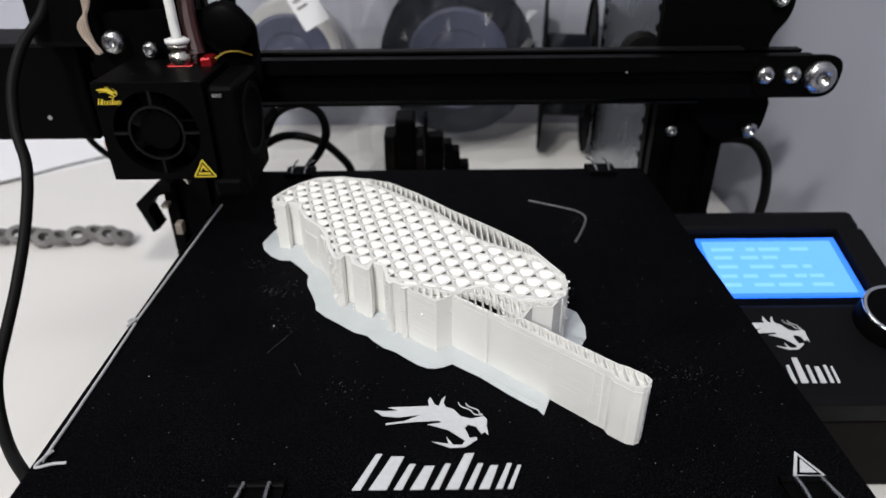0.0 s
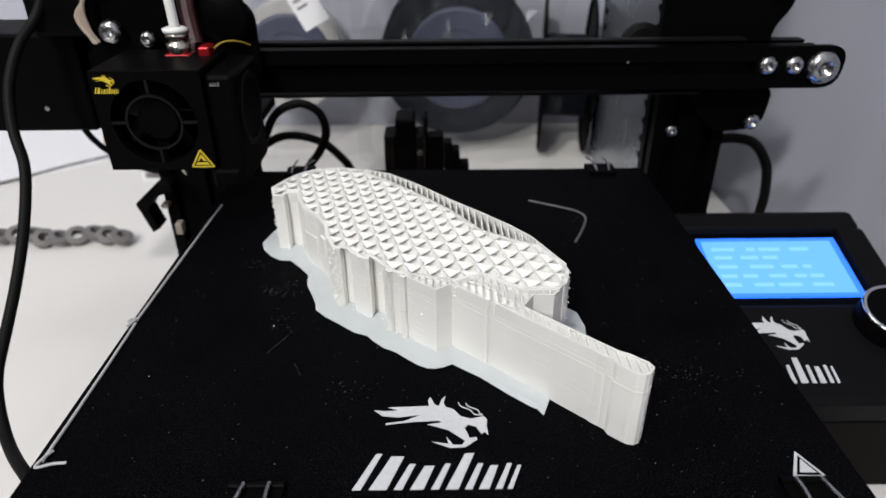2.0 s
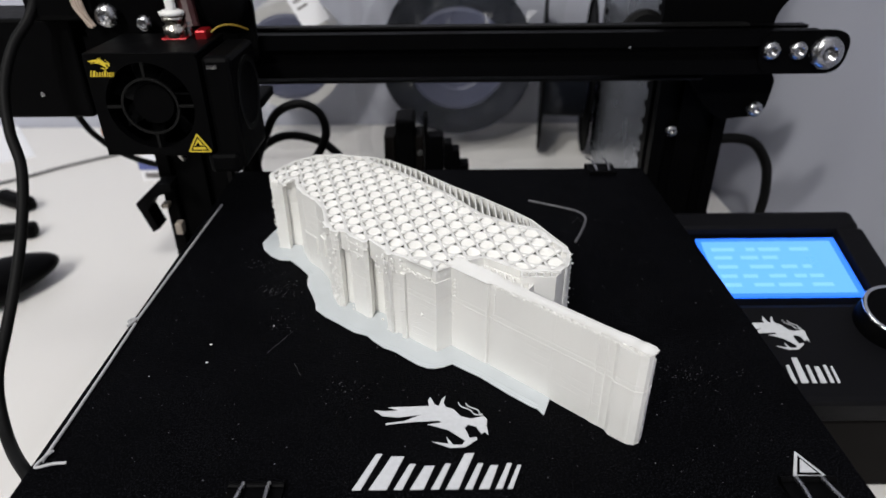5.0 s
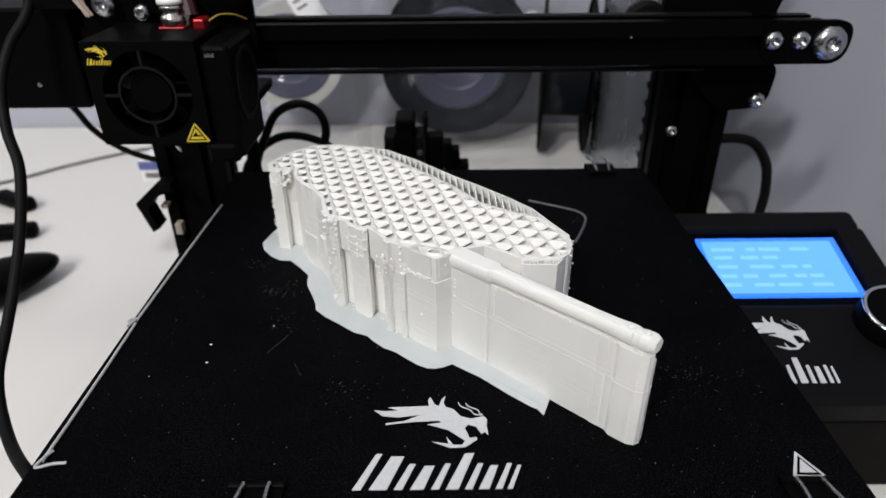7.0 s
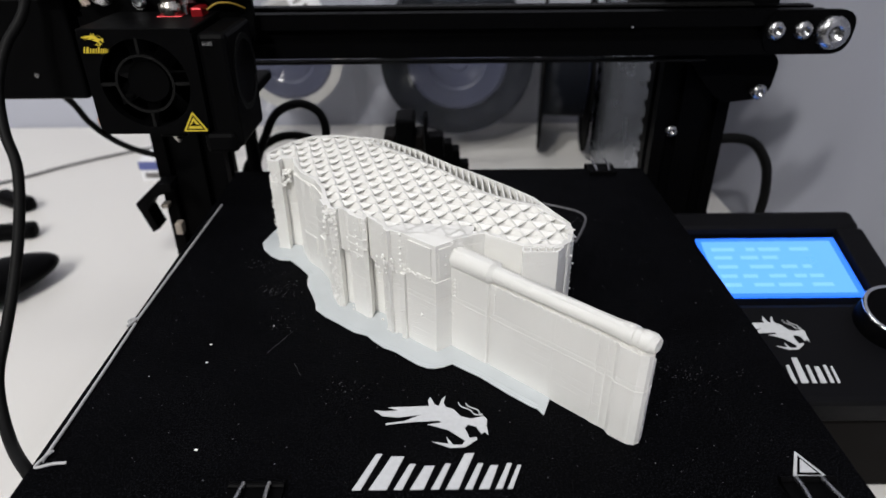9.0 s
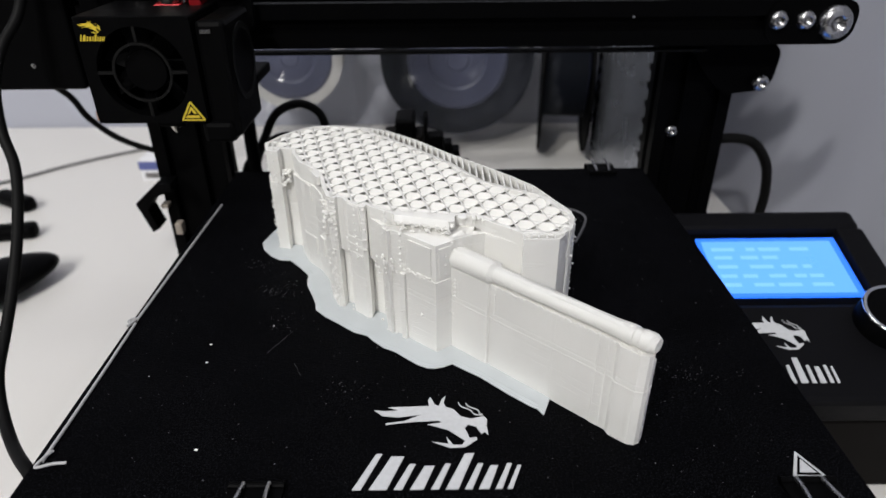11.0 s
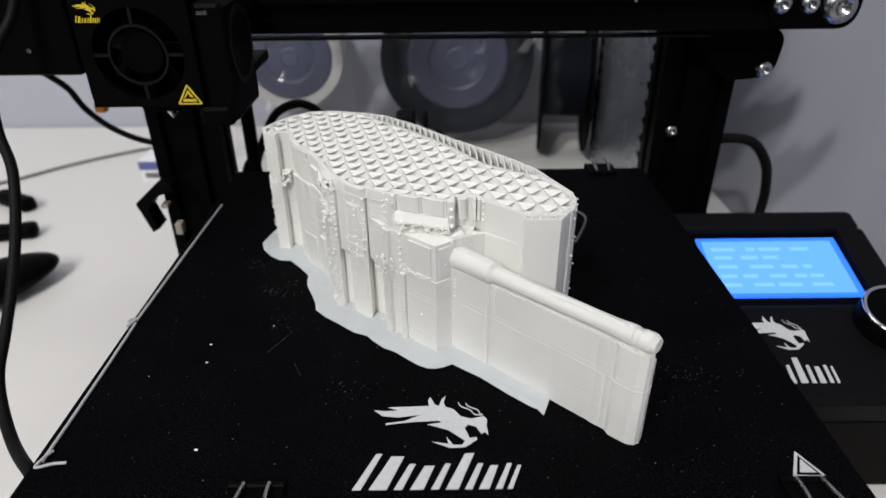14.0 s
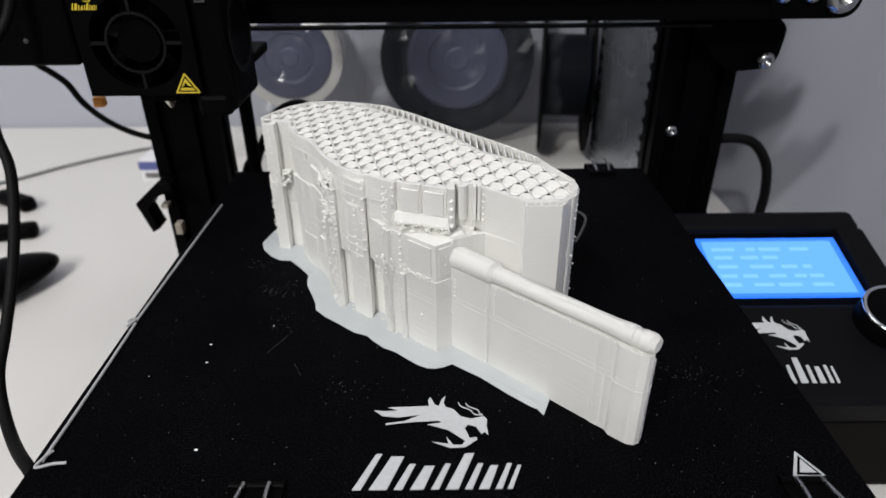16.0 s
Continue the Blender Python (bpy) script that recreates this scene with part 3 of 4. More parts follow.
def binder_clip(x, y, side, label, lying=False):
    """A small binder clip that grips the bed's edge; side: -1 front, 1 back."""
    c = thing("binder_clip", label, "binder clip", (x, y, 0), "bed clips")
    m = Matrix.Diagonal((1, -side, 1, 1))
    bm = bmesh.new()
    prof = [(0.0095, 0.0004), (0.0095, 0.0012), (0.0, 0.0022), (-0.006, 0.0006), (-0.006, -0.011), (0.0, -0.0125), (0.009, -0.0095), (0.009, -0.0088), (0.0, -0.0118), (-0.0053, -0.0105), (-0.0053, 0.0002), (0.0, 0.0014)]
    prism(bm, prof, -0.0076, 0.0076, m @ Matrix(((0, 0, 1, 0), (1, 0, 0, 0), (0, 1, 0, 0), (0, 0, 0, 1))))
    part("spring_body", bm, M_BLACK, c)
    part("spring_lip", cyl(bmesh.new(), 0.0011, 0.0011, 0.0152, m @ pose(-0.0076, 0.0092, 0.0012, 0, 90, 0), 12), M_BLACK, c)
    ends = ((0.0040, -0.004, 0.0030), (0.0048, -0.014, 0.0008)) if lying else ((0.0050, -0.005, 0.0046), (0.0054, -0.010, 0.0050))
    for s in (-1, 1):
        bm = tube(bmesh.new(), [m @ Vector(v) for v in ((s * 0.0035, 0.0092, 0.0022), (s * 0.0038, 0.004, 0.0034), *[(s * a, b, c) for a, b, c in ends])], 0.0006, 8)
        part("wire_handle", bm, M_STEEL, c, "bright steel wire handle")
    return c


def heated_bed():
    b = thing("print_bed", "square black textured print bed with scratches and a pale crest", "print bed", (0, 0, 0))
    part("bed_plate", B(-0.1175, 0.1175, -0.1175, 0.1175, -0.0085, -0.0009, bevel=0.0006), M_ALU, b)
    part("build_sheet", B(-0.1175, 0.1175, -0.1175, 0.1175, -0.0009, 0.0, bevel=0.0003), M_BED, b, "black textured sheet")
    flat = Matrix.Translation((0, 0, 0.0001))
    crest(0.0354, 0.0221, flat @ pose(-0.0208, -0.0945, 0), M_LOGO, b)
    word_bars(-0.0253, 0.0214, -0.1094, 0.0128, flat, M_LOGO, b, 0.42)
    # warning triangle: a pale frame with unreadable grey lines
    bm = bmesh.new()
    out = [(0.0982, -0.1065), (0.1080, -0.1068), (0.1031, -0.0970)]
    prism(bm, out, 0, 0.00015, flat)
    part("warning_triangle", bm, M_LOGO, b)
    ins = inset(ccw(out), 0.0009)
    part("warning_field", prism(bmesh.new(), ins, 0.00015, 0.0003, flat), M_BED, b)
    part("warning_inner", prism(bmesh.new(), inset(ccw(out), 0.0016), 0.0003, 0.00045, flat), M_LOGO, b)
    # strand of filament along the edge
    part("edge_strand", tube(bmesh.new(), [(-0.1126, 0.0715, 0.0006), (-0.1142, 0.02, 0.0006), (-0.1155, -0.0297, 0.0006)], 0.0005, 8), M_STRIP, b, "pale filament strand")
    part("edge_strand", tube(bmesh.new(), [(-0.1152, -0.0315, 0.0006), (-0.1147, -0.066, 0.0006), (-0.1147, -0.0985, 0.0006)], 0.0005, 8), M_STRIP, b, "pale filament strand")
    part("strand_knot", tube(bmesh.new(), [(-0.1165, -0.0325, 0.0008), (-0.1175, -0.031, 0.0014), (-0.116, -0.029, 0.001), (-0.1172, -0.0335, 0.0008)], 0.0006, 6), M_STRIP, b)
    part("strand_loop", tube(bmesh.new(), [(-0.1075, -0.099, 0.0006), (-0.111, -0.0995, 0.0008), (-0.1155, -0.1008, 0.0008), (-0.1145, -0.097, 0.001), (-0.1135, -0.0945, 0.0008), (-0.1150, -0.097, 0.0006)], 0.00045, 6), M_STRIP, b)
    part("prime_line", tube(bmesh.new(), [(0.0465, 0.0741, 0.0002), (0.055, 0.0695, 0.0002), (0.068, 0.062, 0.0002), (0.0722, 0.0546, 0.0002), (0.069, 0.043, 0.0002), (0.0626, 0.0289, 0.0002)], 0.0006, 6), M_FAINT, b, "faint grey strand of filament")
    rng = random.Random(9)
    bm = bmesh.new()
    def speck(x, y, l, w, a):
        box(bm, -l, l, -w, w, 0, 0.0001, m=Matrix.Translation((x, y, 0)) @ pose(0, 0, 0, 0, 0, a))
    for _ in range(420):
        l = rng.choice((0.00007, 0.0001, 0.0001, 0.00014, 0.0002))
        speck(rng.uniform(-0.112, 0.113), rng.uniform(-0.114, 0.06), l, l * rng.uniform(0.4, 0.9), rng.uniform(0, 180))
    for cx, cy, n, sx in ((-0.0665, -0.009, 60, 0.004), (-0.079, 0.014, 26, 0.004), (-0.060, -0.030, 24, 0.005), (0.085, -0.062, 46, 0.008), (-0.03, -0.068, 20, 0.007), (0.068, 0.052, 20, 0.004)):
        for _ in range(n):
            l = rng.uniform(0.00006, 0.00028)
            speck(cx + rng.gauss(0, sx), cy + rng.gauss(0, 0.003), l, 0.00006, rng.uniform(-60, 60))
    # two hairline scratches
    for x, y, l, a in ((-0.058, -0.043, 0.007, 62), (-0.049, -0.058, 0.004, 118)):
        speck(x, y, l, 0.000025, a)
    tagged(part("scratches", bm, M_FAINT, b, "fine pale scratches and specks"), kind="stuff")
    # carriage below
    part("carriage_plate", B(-0.09, 0.09, -0.07, 0.07, -0.032, -0.029, bevel=0.0005), M_PLATE, b)
    for x in (-0.085, 0.085):
        for y in (-0.065, 0.065):
            part("levelling_post", C(0.004, 0.004, 0.0206, pose(x, y, -0.029), 12), M_STEEL, b)
    return b


BED = heated_bed()
binder_clip(-0.0503, -0.1175, -1, "small black binder clip on the bed's front edge")
binder_clip(0.1010, -0.1175, -1, "small black binder clip beside the warning triangle")
binder_clip(-0.080, 0.1175, 1, "small black binder clip on the bed's rear edge", True)
binder_clip(0.093, 0.1175, 1, "small black binder clip at the bed's rear corner", True)


def crumb(x, y, r):
    c = part("plastic_crumb", bmesh.new(), M_PRINT)
    bm = bmesh.new()
    bmesh.ops.create_icosphere(bm, subdivisions=1, radius=r, matrix=pose(0, 0, r * 0.5) @ Matrix.Diagonal((1.5, 0.9, 0.6, 1)))
    bm.to_mesh(c.data)
    bm.free()
    c.location = (x, y, 0.0001)
    return tagged(c, "tiny white plastic crumb on the bed", "crumb", "crumbs on the bed")


# ---- printer: frame ----
def extrusion(bm, w, d, length, m):
    """A slotted bar along m's z: w by d across, with a groove in every 20 mm of its faces."""
    def side(n, half):
        out = []
        for i in range(n):
            c = -half + 0.01 + 0.02 * i
            out += [(c - 0.0031, 0), (c - 0.0045, -0.0018), (c - 0.0045, -0.0045), (c + 0.0045, -0.0045), (c + 0.0045, -0.0018), (c + 0.0031, 0)]
        return out
    nx, ny = round(w / 0.02), round(d / 0.02)
    pts = []
    pts += [(x, -d / 2 - y) for x, y in side(nx, w / 2)]
    pts = [(-w / 2, -d / 2)] + pts + [(w / 2, -d / 2)]
    pts += [(w / 2 + y, x) for x, y in side(ny, d / 2)] + [(w / 2, d / 2)]
    pts += [(-x, d / 2 + y) for x, y in side(nx, w / 2)] + [(-w / 2, d / 2)]
    pts += [(-w / 2 - y, -x) for x, y in side(ny, d / 2)]
    prism(bm, pts, 0, length, m)
    return bm


def bolt(x, y, z, r, parent, depth=0.003, name="bolt"):
    bm = bmesh.new()
    m = facing(x, y, z)
    lathe(bm, [(r, 0), (r, depth * 0.35), (r * 0.93, depth * 0.65), (r * 0.72, depth * 0.92), (r * 0.5, depth), (r * 0.45, depth), (r * 0.42, depth * 0.35), (0.00001, depth * 0.3)], m, 20)
    return part(name, bm, M_STEEL, parent, "bright steel hex socket bolt", True)


def frame_posts():
    f = thing("printer_frame", "black slotted aluminium printer frame standing on the table", "3d printer frame", (0, 0, TABLE_Z))
    up = -TABLE_Z
    for x in (0.1425, -0.1445):
        part("upright", extrusion(bmesh.new(), 0.04, 0.02, 0.43, pose(x, 0.131, 0.012)), M_ALU, f)
    bolt(0.1322, 0.1209, 0.0209 + up, 0.0034, f, 0.002)
    for x in (-0.145, 0.145):
        part("base_rail", extrusion(bmesh.new(), 0.02, 0.04, 0.30, pose(x, 0.16, 0.032, 90, 0, 0)), M_ALU, f)
    part("cross_rail", extrusion(bmesh.new(), 0.02, 0.04, 0.29, pose(-0.145, -0.12, 0.032, 90, 0, 90)), M_ALU, f)
    part("bed_rail", extrusion(bmesh.new(), 0.04, 0.04, 0.40, pose(0, 0.24, 0.030, 90, 0, 0)), M_ALU, f)
    for x in (-0.145, 0.145):
        for y in (-0.12, 0.15):
            part("foot", C(0.011, 0.009, 0.012, pose(x, y, 0), 16), M_RUBBER, f)
    part("top_rail", extrusion(bmesh.new(), 0.02, 0.02, 0.33, pose(-0.165, 0.131, 0.452, 0, 90, 0)), M_ALU, f)
    # lifting screw and its motor on the shaded side
    part("lead_screw", C(0.004, 0.004, 0.38, pose(-0.112, 0.136, 0.05), 12), M_ALU, f, "dark lead screw")
    part("lift_motor", B(-0.135, -0.093, 0.118, 0.160, 0.012, 0.062, bevel=0.003), M_BLACK, f)
    part("motor_bracket", B(-0.140, -0.090, 0.115, 0.163, 0.062, 0.066, bevel=0.001), M_PLATE, f)
    # end switch bracket with pale plug
    bm = bmesh.new()
    prism(bm, [(-0.172, 0.0), (-0.158, 0.012), (-0.150, 0.012), (-0.150, 0.008), (-0.160, 0.004), (-0.166, -0.004), (-0.162, -0.016), (-0.166, -0.018)], -0.112, -0.100, pose(0, 0, up - 0.012, 90, 0, 0))
    part("switch_bracket", bm, M_BLACK, f)
    part("switch_plug", B(-0.1600, -0.1560, 0.104, 0.110, up - 0.017, up - 0.0145, bevel=0.0006), M_BEIGE, f, "small pale connector")
    part("switch_plug", B(-0.153, -0.149, 0.100, 0.106, up - 0.032, up - 0.025, bevel=0.0006), M_BEIGE, f, "small pale connector")
    # small motor behind the bed
    part("bed_motor", B(-0.029, -0.016, 0.175, 0.200, 0.060, 0.1108, bevel=0.002), M_BLACK, f)
    part("motor_side_plate", B(-0.0367, -0.0292, 0.1755, 0.198, 0.060, 0.0995, bevel=0.001), M_CASEDARK, f)
    part("motor_side_plate", B(-0.0158, -0.0103, 0.1755, 0.198, 0.060, 0.0995, bevel=0.001), M_CASEDARK, f)
    part("motor_screw", C(0.002, 0.002, 0.0015, facing(-0.0130, 0.1755, 0.0885), 12), M_STEEL, f)
    part("bracket_post", B(-0.0098, -0.0078, 0.178, 0.19, 0.055, 0.1120, bevel=0.0004), M_PLATE, f)
    for x0, x1, z in ((-0.0076, 0.0030, 0.0985), (0.0031, 0.0085, 0.0935), (0.0086, 0.0138, 0.0885), (0.0139, 0.0200, 0.0785)):
        part("plug_block", B(x0, x1, 0.178, 0.19, 0.045, z, bevel=0.0008), M_BLACK, f)
    return f


frame_posts()


# ---- printer: display ----
def display():
    y0, z0 = 0.017, -0.0235
    tilt = math.degrees(math.atan2(0.0118, 0.0378))
    d = thing("display_unit", "dark slanted display case with a lit blue screen and knob", "display", (0.165, y0, z0))
    d.rotation_euler = (radians(tilt), 0, 0)
    # in the panel's own plane: x across, y up the slope, z out
    bm = bmesh.new()
    box(bm, -0.052, 0.051, -0.0545, -0.003, -0.018, 0.0, bevel=0.003)
    part("front_panel", bm, M_LCDBOX, d)
    part("top_panel", B(-0.052, 0.051, 0.0445, 0.0585, -0.018, 0.0, bevel=0.003), M_LCDBOX, d)
    part("side_panel", B(-0.052, -0.0385, -0.0035, 0.045, -0.018, 0.0, bevel=0.0012), M_LCDBOX, d)
    part("side_panel", B(0.0375, 0.051, -0.0035, 0.045, -0.018, 0.0, bevel=0.0012), M_LCDBOX, d)
    part("screen_well", B(-0.0388, 0.0378, -0.0035, 0.0448, -0.018, -0.0045), M_BLACK, d)
    part("screen_border", B(-0.0345, 0.0360, 0.0030, 0.0412, -0.0045, -0.0030, bevel=0.0004), M_SCREENEDGE, d, "bright blue screen border")
    panel = part("screen", B(-0.0325, 0.0325, 0.0050, 0.0385, -0.0030, -0.0027), M_SCREEN, d, "lit blue screen with faint rows of writing")
    rng = random.Random(2)
    for y, n in ((0.033, 4), (0.0275, 3), (0.0215, 4), (0.0155, 5), (0.0100, 4)):
        x = -0.029
        for _ in range(n):
            w = rng.uniform(0.004, 0.012)
            if x + w < 0.030:
                part("text_bar", B(x, x + w, y - 0.0011, y + 0.0011, -0.0027, -0.0026), M_SCREENTEXT, panel)
            x += w + rng.uniform(0.0015, 0.006)
    part("knob", lathe(bmesh.new(), [(0.0145, 0.0), (0.0145, 0.0098), (0.0140, 0.0102), (0.0130, 0.0104)], pose(0.0345, -0.0165, 0.0002), 40), M_BLACK, d, "", True)
    part("knob_rim", lathe(bmesh.new(), [(0.0146, 0.0096), (0.0148, 0.0101), (0.0143, 0.0107), (0.0132, 0.0109), (0.0130, 0.0105)], pose(0.0345, -0.0165, 0.0002), 40), M_CHROME, d, "chrome knob rim", True)
    part("knob_top", C(0.0131, 0.0131, 0.0004, pose(0.0345, -0.0165, 0.0101), 32), M_BLACK, d)
    flat = Matrix.Translation((0, 0, 0.0001))
    crest(0.032, 0.0185, flat @ pose(-0.0355, -0.0290, 0), M_LOGO, d)
    word_bars(-0.039, 0.0025, -0.0455, 0.0125, flat, M_LOGO, d, 0.0)
    part("case_screw", C(0.0012, 0.0012, 0.0008, pose(-0.042, 0.041, 0), 10), M_STEEL, d)
    # square base below
    b = thing("control_box", "dark metal control box under the display", "control box", (0.165, 0, TABLE_Z))
    part("case", B(-0.05, 0.05, -0.0265, 0.09, 0.0, 0.042, bevel=0.002), M_CASEDARK, b)
    part("case_neck", B(-0.048, 0.047, -0.012, 0.07, 0.042, 0.0565), M_CASEDARK, b)
    return d


M_SCREEN = glow("lit_screen", (0.08, 0.28, 1.0), 1.8)
M_SCREENTEXT = glow("lit_screen_writing", (0.13, 0.34, 1.0), 1.9)
M_SCREENEDGE = glow("lit_screen_border", (0.02, 0.17, 1.0), 1.5)
display()


# ---- printer: the rising crossbar ----
def plate(pts, thick, y, bevel=0.0):
    """An upright plate over (x, z) pairs, its front at y."""
    bm = bmesh.new()
    prism(bm, pts, -thick, 0, facing(0, y, 0))
    return bm


def rounded(pts, r, n=5):
    """The polygon pts with round corners."""
    out = []
    for i in range(len(pts)):
        a, b, c = Vector(pts[i - 1]), Vector(pts[i]), Vector(pts[(i + 1) % len(pts)])
        d = min(r, (a - b).length * 0.45, (c - b).length * 0.45)
        p, q = b + (a - b).normalized() * d, b + (c - b).normalized() * d
        out += [tuple((1 - u) ** 2 * p + 2 * u * (1 - u) * b + u * u * q) for u in [k / n for k in range(n + 1)]]
    return out


def gantry():
    g = thing("crossbar", "black slotted crossbar with end plates, belt and bolts", "printer crossbar", (0, 0, 0))
    part("beam", extrusion(bmesh.new(), 0.02, 0.02, 0.345, pose(-0.165, 0.09, 0.0620, 0, 90, 0)), M_ALU, g)
    part("belt", B(-0.169, 0.130, 0.0855, 0.0915, 0.0478, 0.0490), M_RUBBER, g)
    part("belt", B(-0.169, 0.150, 0.0905, 0.0965, 0.0724, 0.0734), M_RUBBER, g)
    part("belt_bracket", plate(rounded([(0.152, 0.0522), (0.193, 0.0522), (0.1945, 0.0722), (0.152, 0.0722)], 0.0095, 8), 0.003, 0.0790), M_PLATE, g)
    for x, r in ((0.157, 0.0043), (0.1697, 0.0043)):
        bolt(x, 0.0790, 0.0633, r, g, 0.003)
    bolt(0.1832, 0.0790, 0.0622, 0.0078, g, 0.0045)
    part("end_plate", plate(rounded([(0.112, 0.115), (0.176, 0.115), (0.176, 0.086), (0.168, 0.076), (0.168, 0.050), (0.1755, 0.044), (0.1735, 0.024), (0.150, 0.0215), (0.140, 0.030), (0.125, 0.0505), (0.112, 0.060)], 0.008, 6), 0.003, 0.1035), M_PLATE, g)
    bolt(0.1660, 0.1000, 0.0285, 0.0042, g, 0.003)
    bolt(0.1665, 0.1000, 0.0950, 0.0042, g, 0.003)
    for x, z in ((0.1715, 0.029), (0.1715, 0.095), (0.1115, 0.062)):
        part("wheel", lathe(bmesh.new(), [(0.003, -0.005), (0.010, -0.005), (0.012, -0.002), (0.012, 0.002), (0.010, 0.005), (0.003, 0.005)], facing(x, 0.131, z), 24), M_RUBBER, g)
    part("belt_screw", C(0.0006, 0.0006, 0.0008, facing(0.0905, 0.080, 0.0652), 8), M_STEEL, g)
    # drive end
    part("drive_motor", B(-0.262, -0.170, 0.080, 0.120, 0.0335, 0.0805, bevel=0.0015), M_BLACK, g)
    part("drive_plate", plate([(-0.178, 0.0335), (-0.166, 0.0255), (-0.1645, 0.0155), (-0.140, 0.0155), (-0.132, 0.0400), (-0.132, 0.112), (-0.185, 0.112), (-0.185, 0.0335)], 0.003, 0.1035), M_PLATE, g)
    part("drive_screw", C(0.0012, 0.0012, 0.001, facing(-0.1915, 0.080, 0.0455), 10), M_STEEL, g)
    part("extruder_block", B(-0.183, -0.152, 0.070, 0.112, 0.0805, 0.135, bevel=0.003), M_BLACK, g)
    part("lift_nut_arm", B(-0.135, -0.098, 0.120, 0.150, 0.0245, 0.0300, bevel=0.001), M_PLATE, g)
    return g


GANTRY = gantry()


def print_head():
    h = thing("extruder_carriage", "black extruder carriage with fan, warning sticker and white tube", "extruder", (0, 0, 0))
    F = 0.029
    # fan shroud with a round opening
    cx, cz, R = -0.1178, 0.0543, 0.0178
    X0, X1, Z0, Z1 = -0.1405, -0.0955, 0.0335, 0.0757
    bm = bmesh.new()
    n = 48
    loop_in, loop_out = [], []
    for i in range(n):
        a = 2 * math.pi * i / n
        c, s = math.cos(a), math.sin(a)
        k = min((X1 - cx) / c if c > 1e-6 else (X0 - cx) / c if c < -1e-6 else 9, (Z1 - cz) / s if s > 1e-6 else (Z0 - cz) / s if s < -1e-6 else 9)
        loop_in.append((cx + R * c, cz + R * s))
        loop_out.append((cx + k * c, cz + k * s))
    vs = [[bm.verts.new((x, y, z)) for x, z in l] for l, y in ((loop_out, F), (loop_in, F), (loop_in, F + 0.004))]
    for a, b in zip(vs, vs[1:]):
        for i in range(n):
            j = (i + 1) % n
            bm.faces.new((a[i], b[i], b[j], a[j]))
    part("shroud_front", bm, M_BLACK, h)
    # hood: top slopes back, sides
    part("shroud_top", B(X0, X1, F + 0.0002, 0.068, Z1 - 0.0018, Z1 + 0.0002, bevel=0.0006), M_BLACK, h)
    part("shroud_side", B(X0, X0 + 0.0018, F + 0.0002, 0.066, Z0, Z1 - 0.0018), M_BLACK, h)
    part("shroud_side", B(X1 - 0.0018, X1, F + 0.0002, 0.066, Z0, Z1 - 0.0018), M_BLACK, h)
    part("shroud_foot", B(X0, X1, F + 0.0002, 0.066, Z0, Z0 + 0.0018), M_BLACK, h)
    part("shroud_back", B(X0 + 0.002, X1 - 0.002, 0.062, 0.066, Z0 + 0.002, Z1 - 0.002), M_BLACK, h)
    # fan
    fan = part("fan", lathe(bmesh.new(), [(0.00001, 0.0), (0.0082, 0.0), (0.0086, -0.001), (0.0086, -0.008)], facing(cx, F + 0.0035, cz), 32), M_BLACK, h)
    for i in range(7):
        bm = bmesh.new()
        box(bm, 0.008, 0.0168, -0.0045, 0.0045, -0.0005, 0.0005, m=facing(cx, F + 0.009, cz) @ pose(0, 0, 0, 0, 0, i * 360 / 7) @ pose(0, 0, 0, 38, 0, 0))
        part("blade", bm, M_BLACK, fan)
    bm = lathe(bmesh.new(), [(0.0108, 0.0), (0.0118, 0.0), (0.0118, -0.0012), (0.0108, -0.0012), (0.0108, 0.0)], facing(cx, F - 0.0002, cz), 40)
    part("fan_grille", bm, M_GRILLE, h, "worn grey-black fan grille")
    for a in (45 - 45, 90, 180, 270):
        part("grille_spoke", B(0.0112, 0.0180, -0.0006, 0.0006, -0.0012, 0.0, m=facing(cx, F, cz) @ pose(0, 0, 0, 0, 0, a)), M_GRILLE, h)
    # stickers
    tri = [(-0.1062, 0.0345), (-0.0958, 0.0345), (-0.1012, 0.0430)]
    m = facing(0, F - 0.0002, 0)
    part("warning_sticker", prism(bmesh.new(), rounded(tri, 0.001, 3), 0, 0.0002, m), M_YELLOW, h, "yellow and black warning triangle")
    part("sticker_field", prism(bmesh.new(), inset(ccw(tri), 0.0007), 0.0002, 0.0003, m), M_BLACK, h)
    part("sticker_inner", prism(bmesh.new(), inset(ccw(tri), 0.00125), 0.0003, 0.0004, m), M_YELLOW, h)
    part("sticker_mark", prism(bmesh.new(), [(-0.1034, 0.0369), (-0.0990, 0.0369), (-0.0990, 0.0374), (-0.1006, 0.0377), (-0.1012, 0.0391), (-0.1021, 0.0378)], 0.0004, 0.0005, m), M_BLACK, h)
    crest(0.0085, 0.0048, m @ pose(-0.1385, 0.0697, 0), M_YELLOW, h)
    word_bars(-0.1392, -0.1292, 0.0668, 0.0026, m, M_YELLOW, h, 0.3)
    # side blower
    part("blower", B(-0.0950, -0.0830, 0.031, 0.068, 0.026, 0.0735, bevel=0.002), M_BLACK, h)
    part("blower_ring", lathe(bmesh.new(), [(0.0135, 0), (0.016, 0), (0.016, 0.0008), (0.0135, 0.0008), (0.0135, 0)], pose(-0.0832, 0.050, 0.054, 0, 90, 0), 32), M_GRILLE, h)
    part("blower_duct", B(-0.0985, -0.0850, 0.029, 0.050, 0.0245, 0.0335, bevel=0.002), M_BLACK, h)
    part("blower_clip", B(-0.0925, -0.0885, 0.0300, 0.0312, 0.0690, 0.0705), M_STEEL, h)
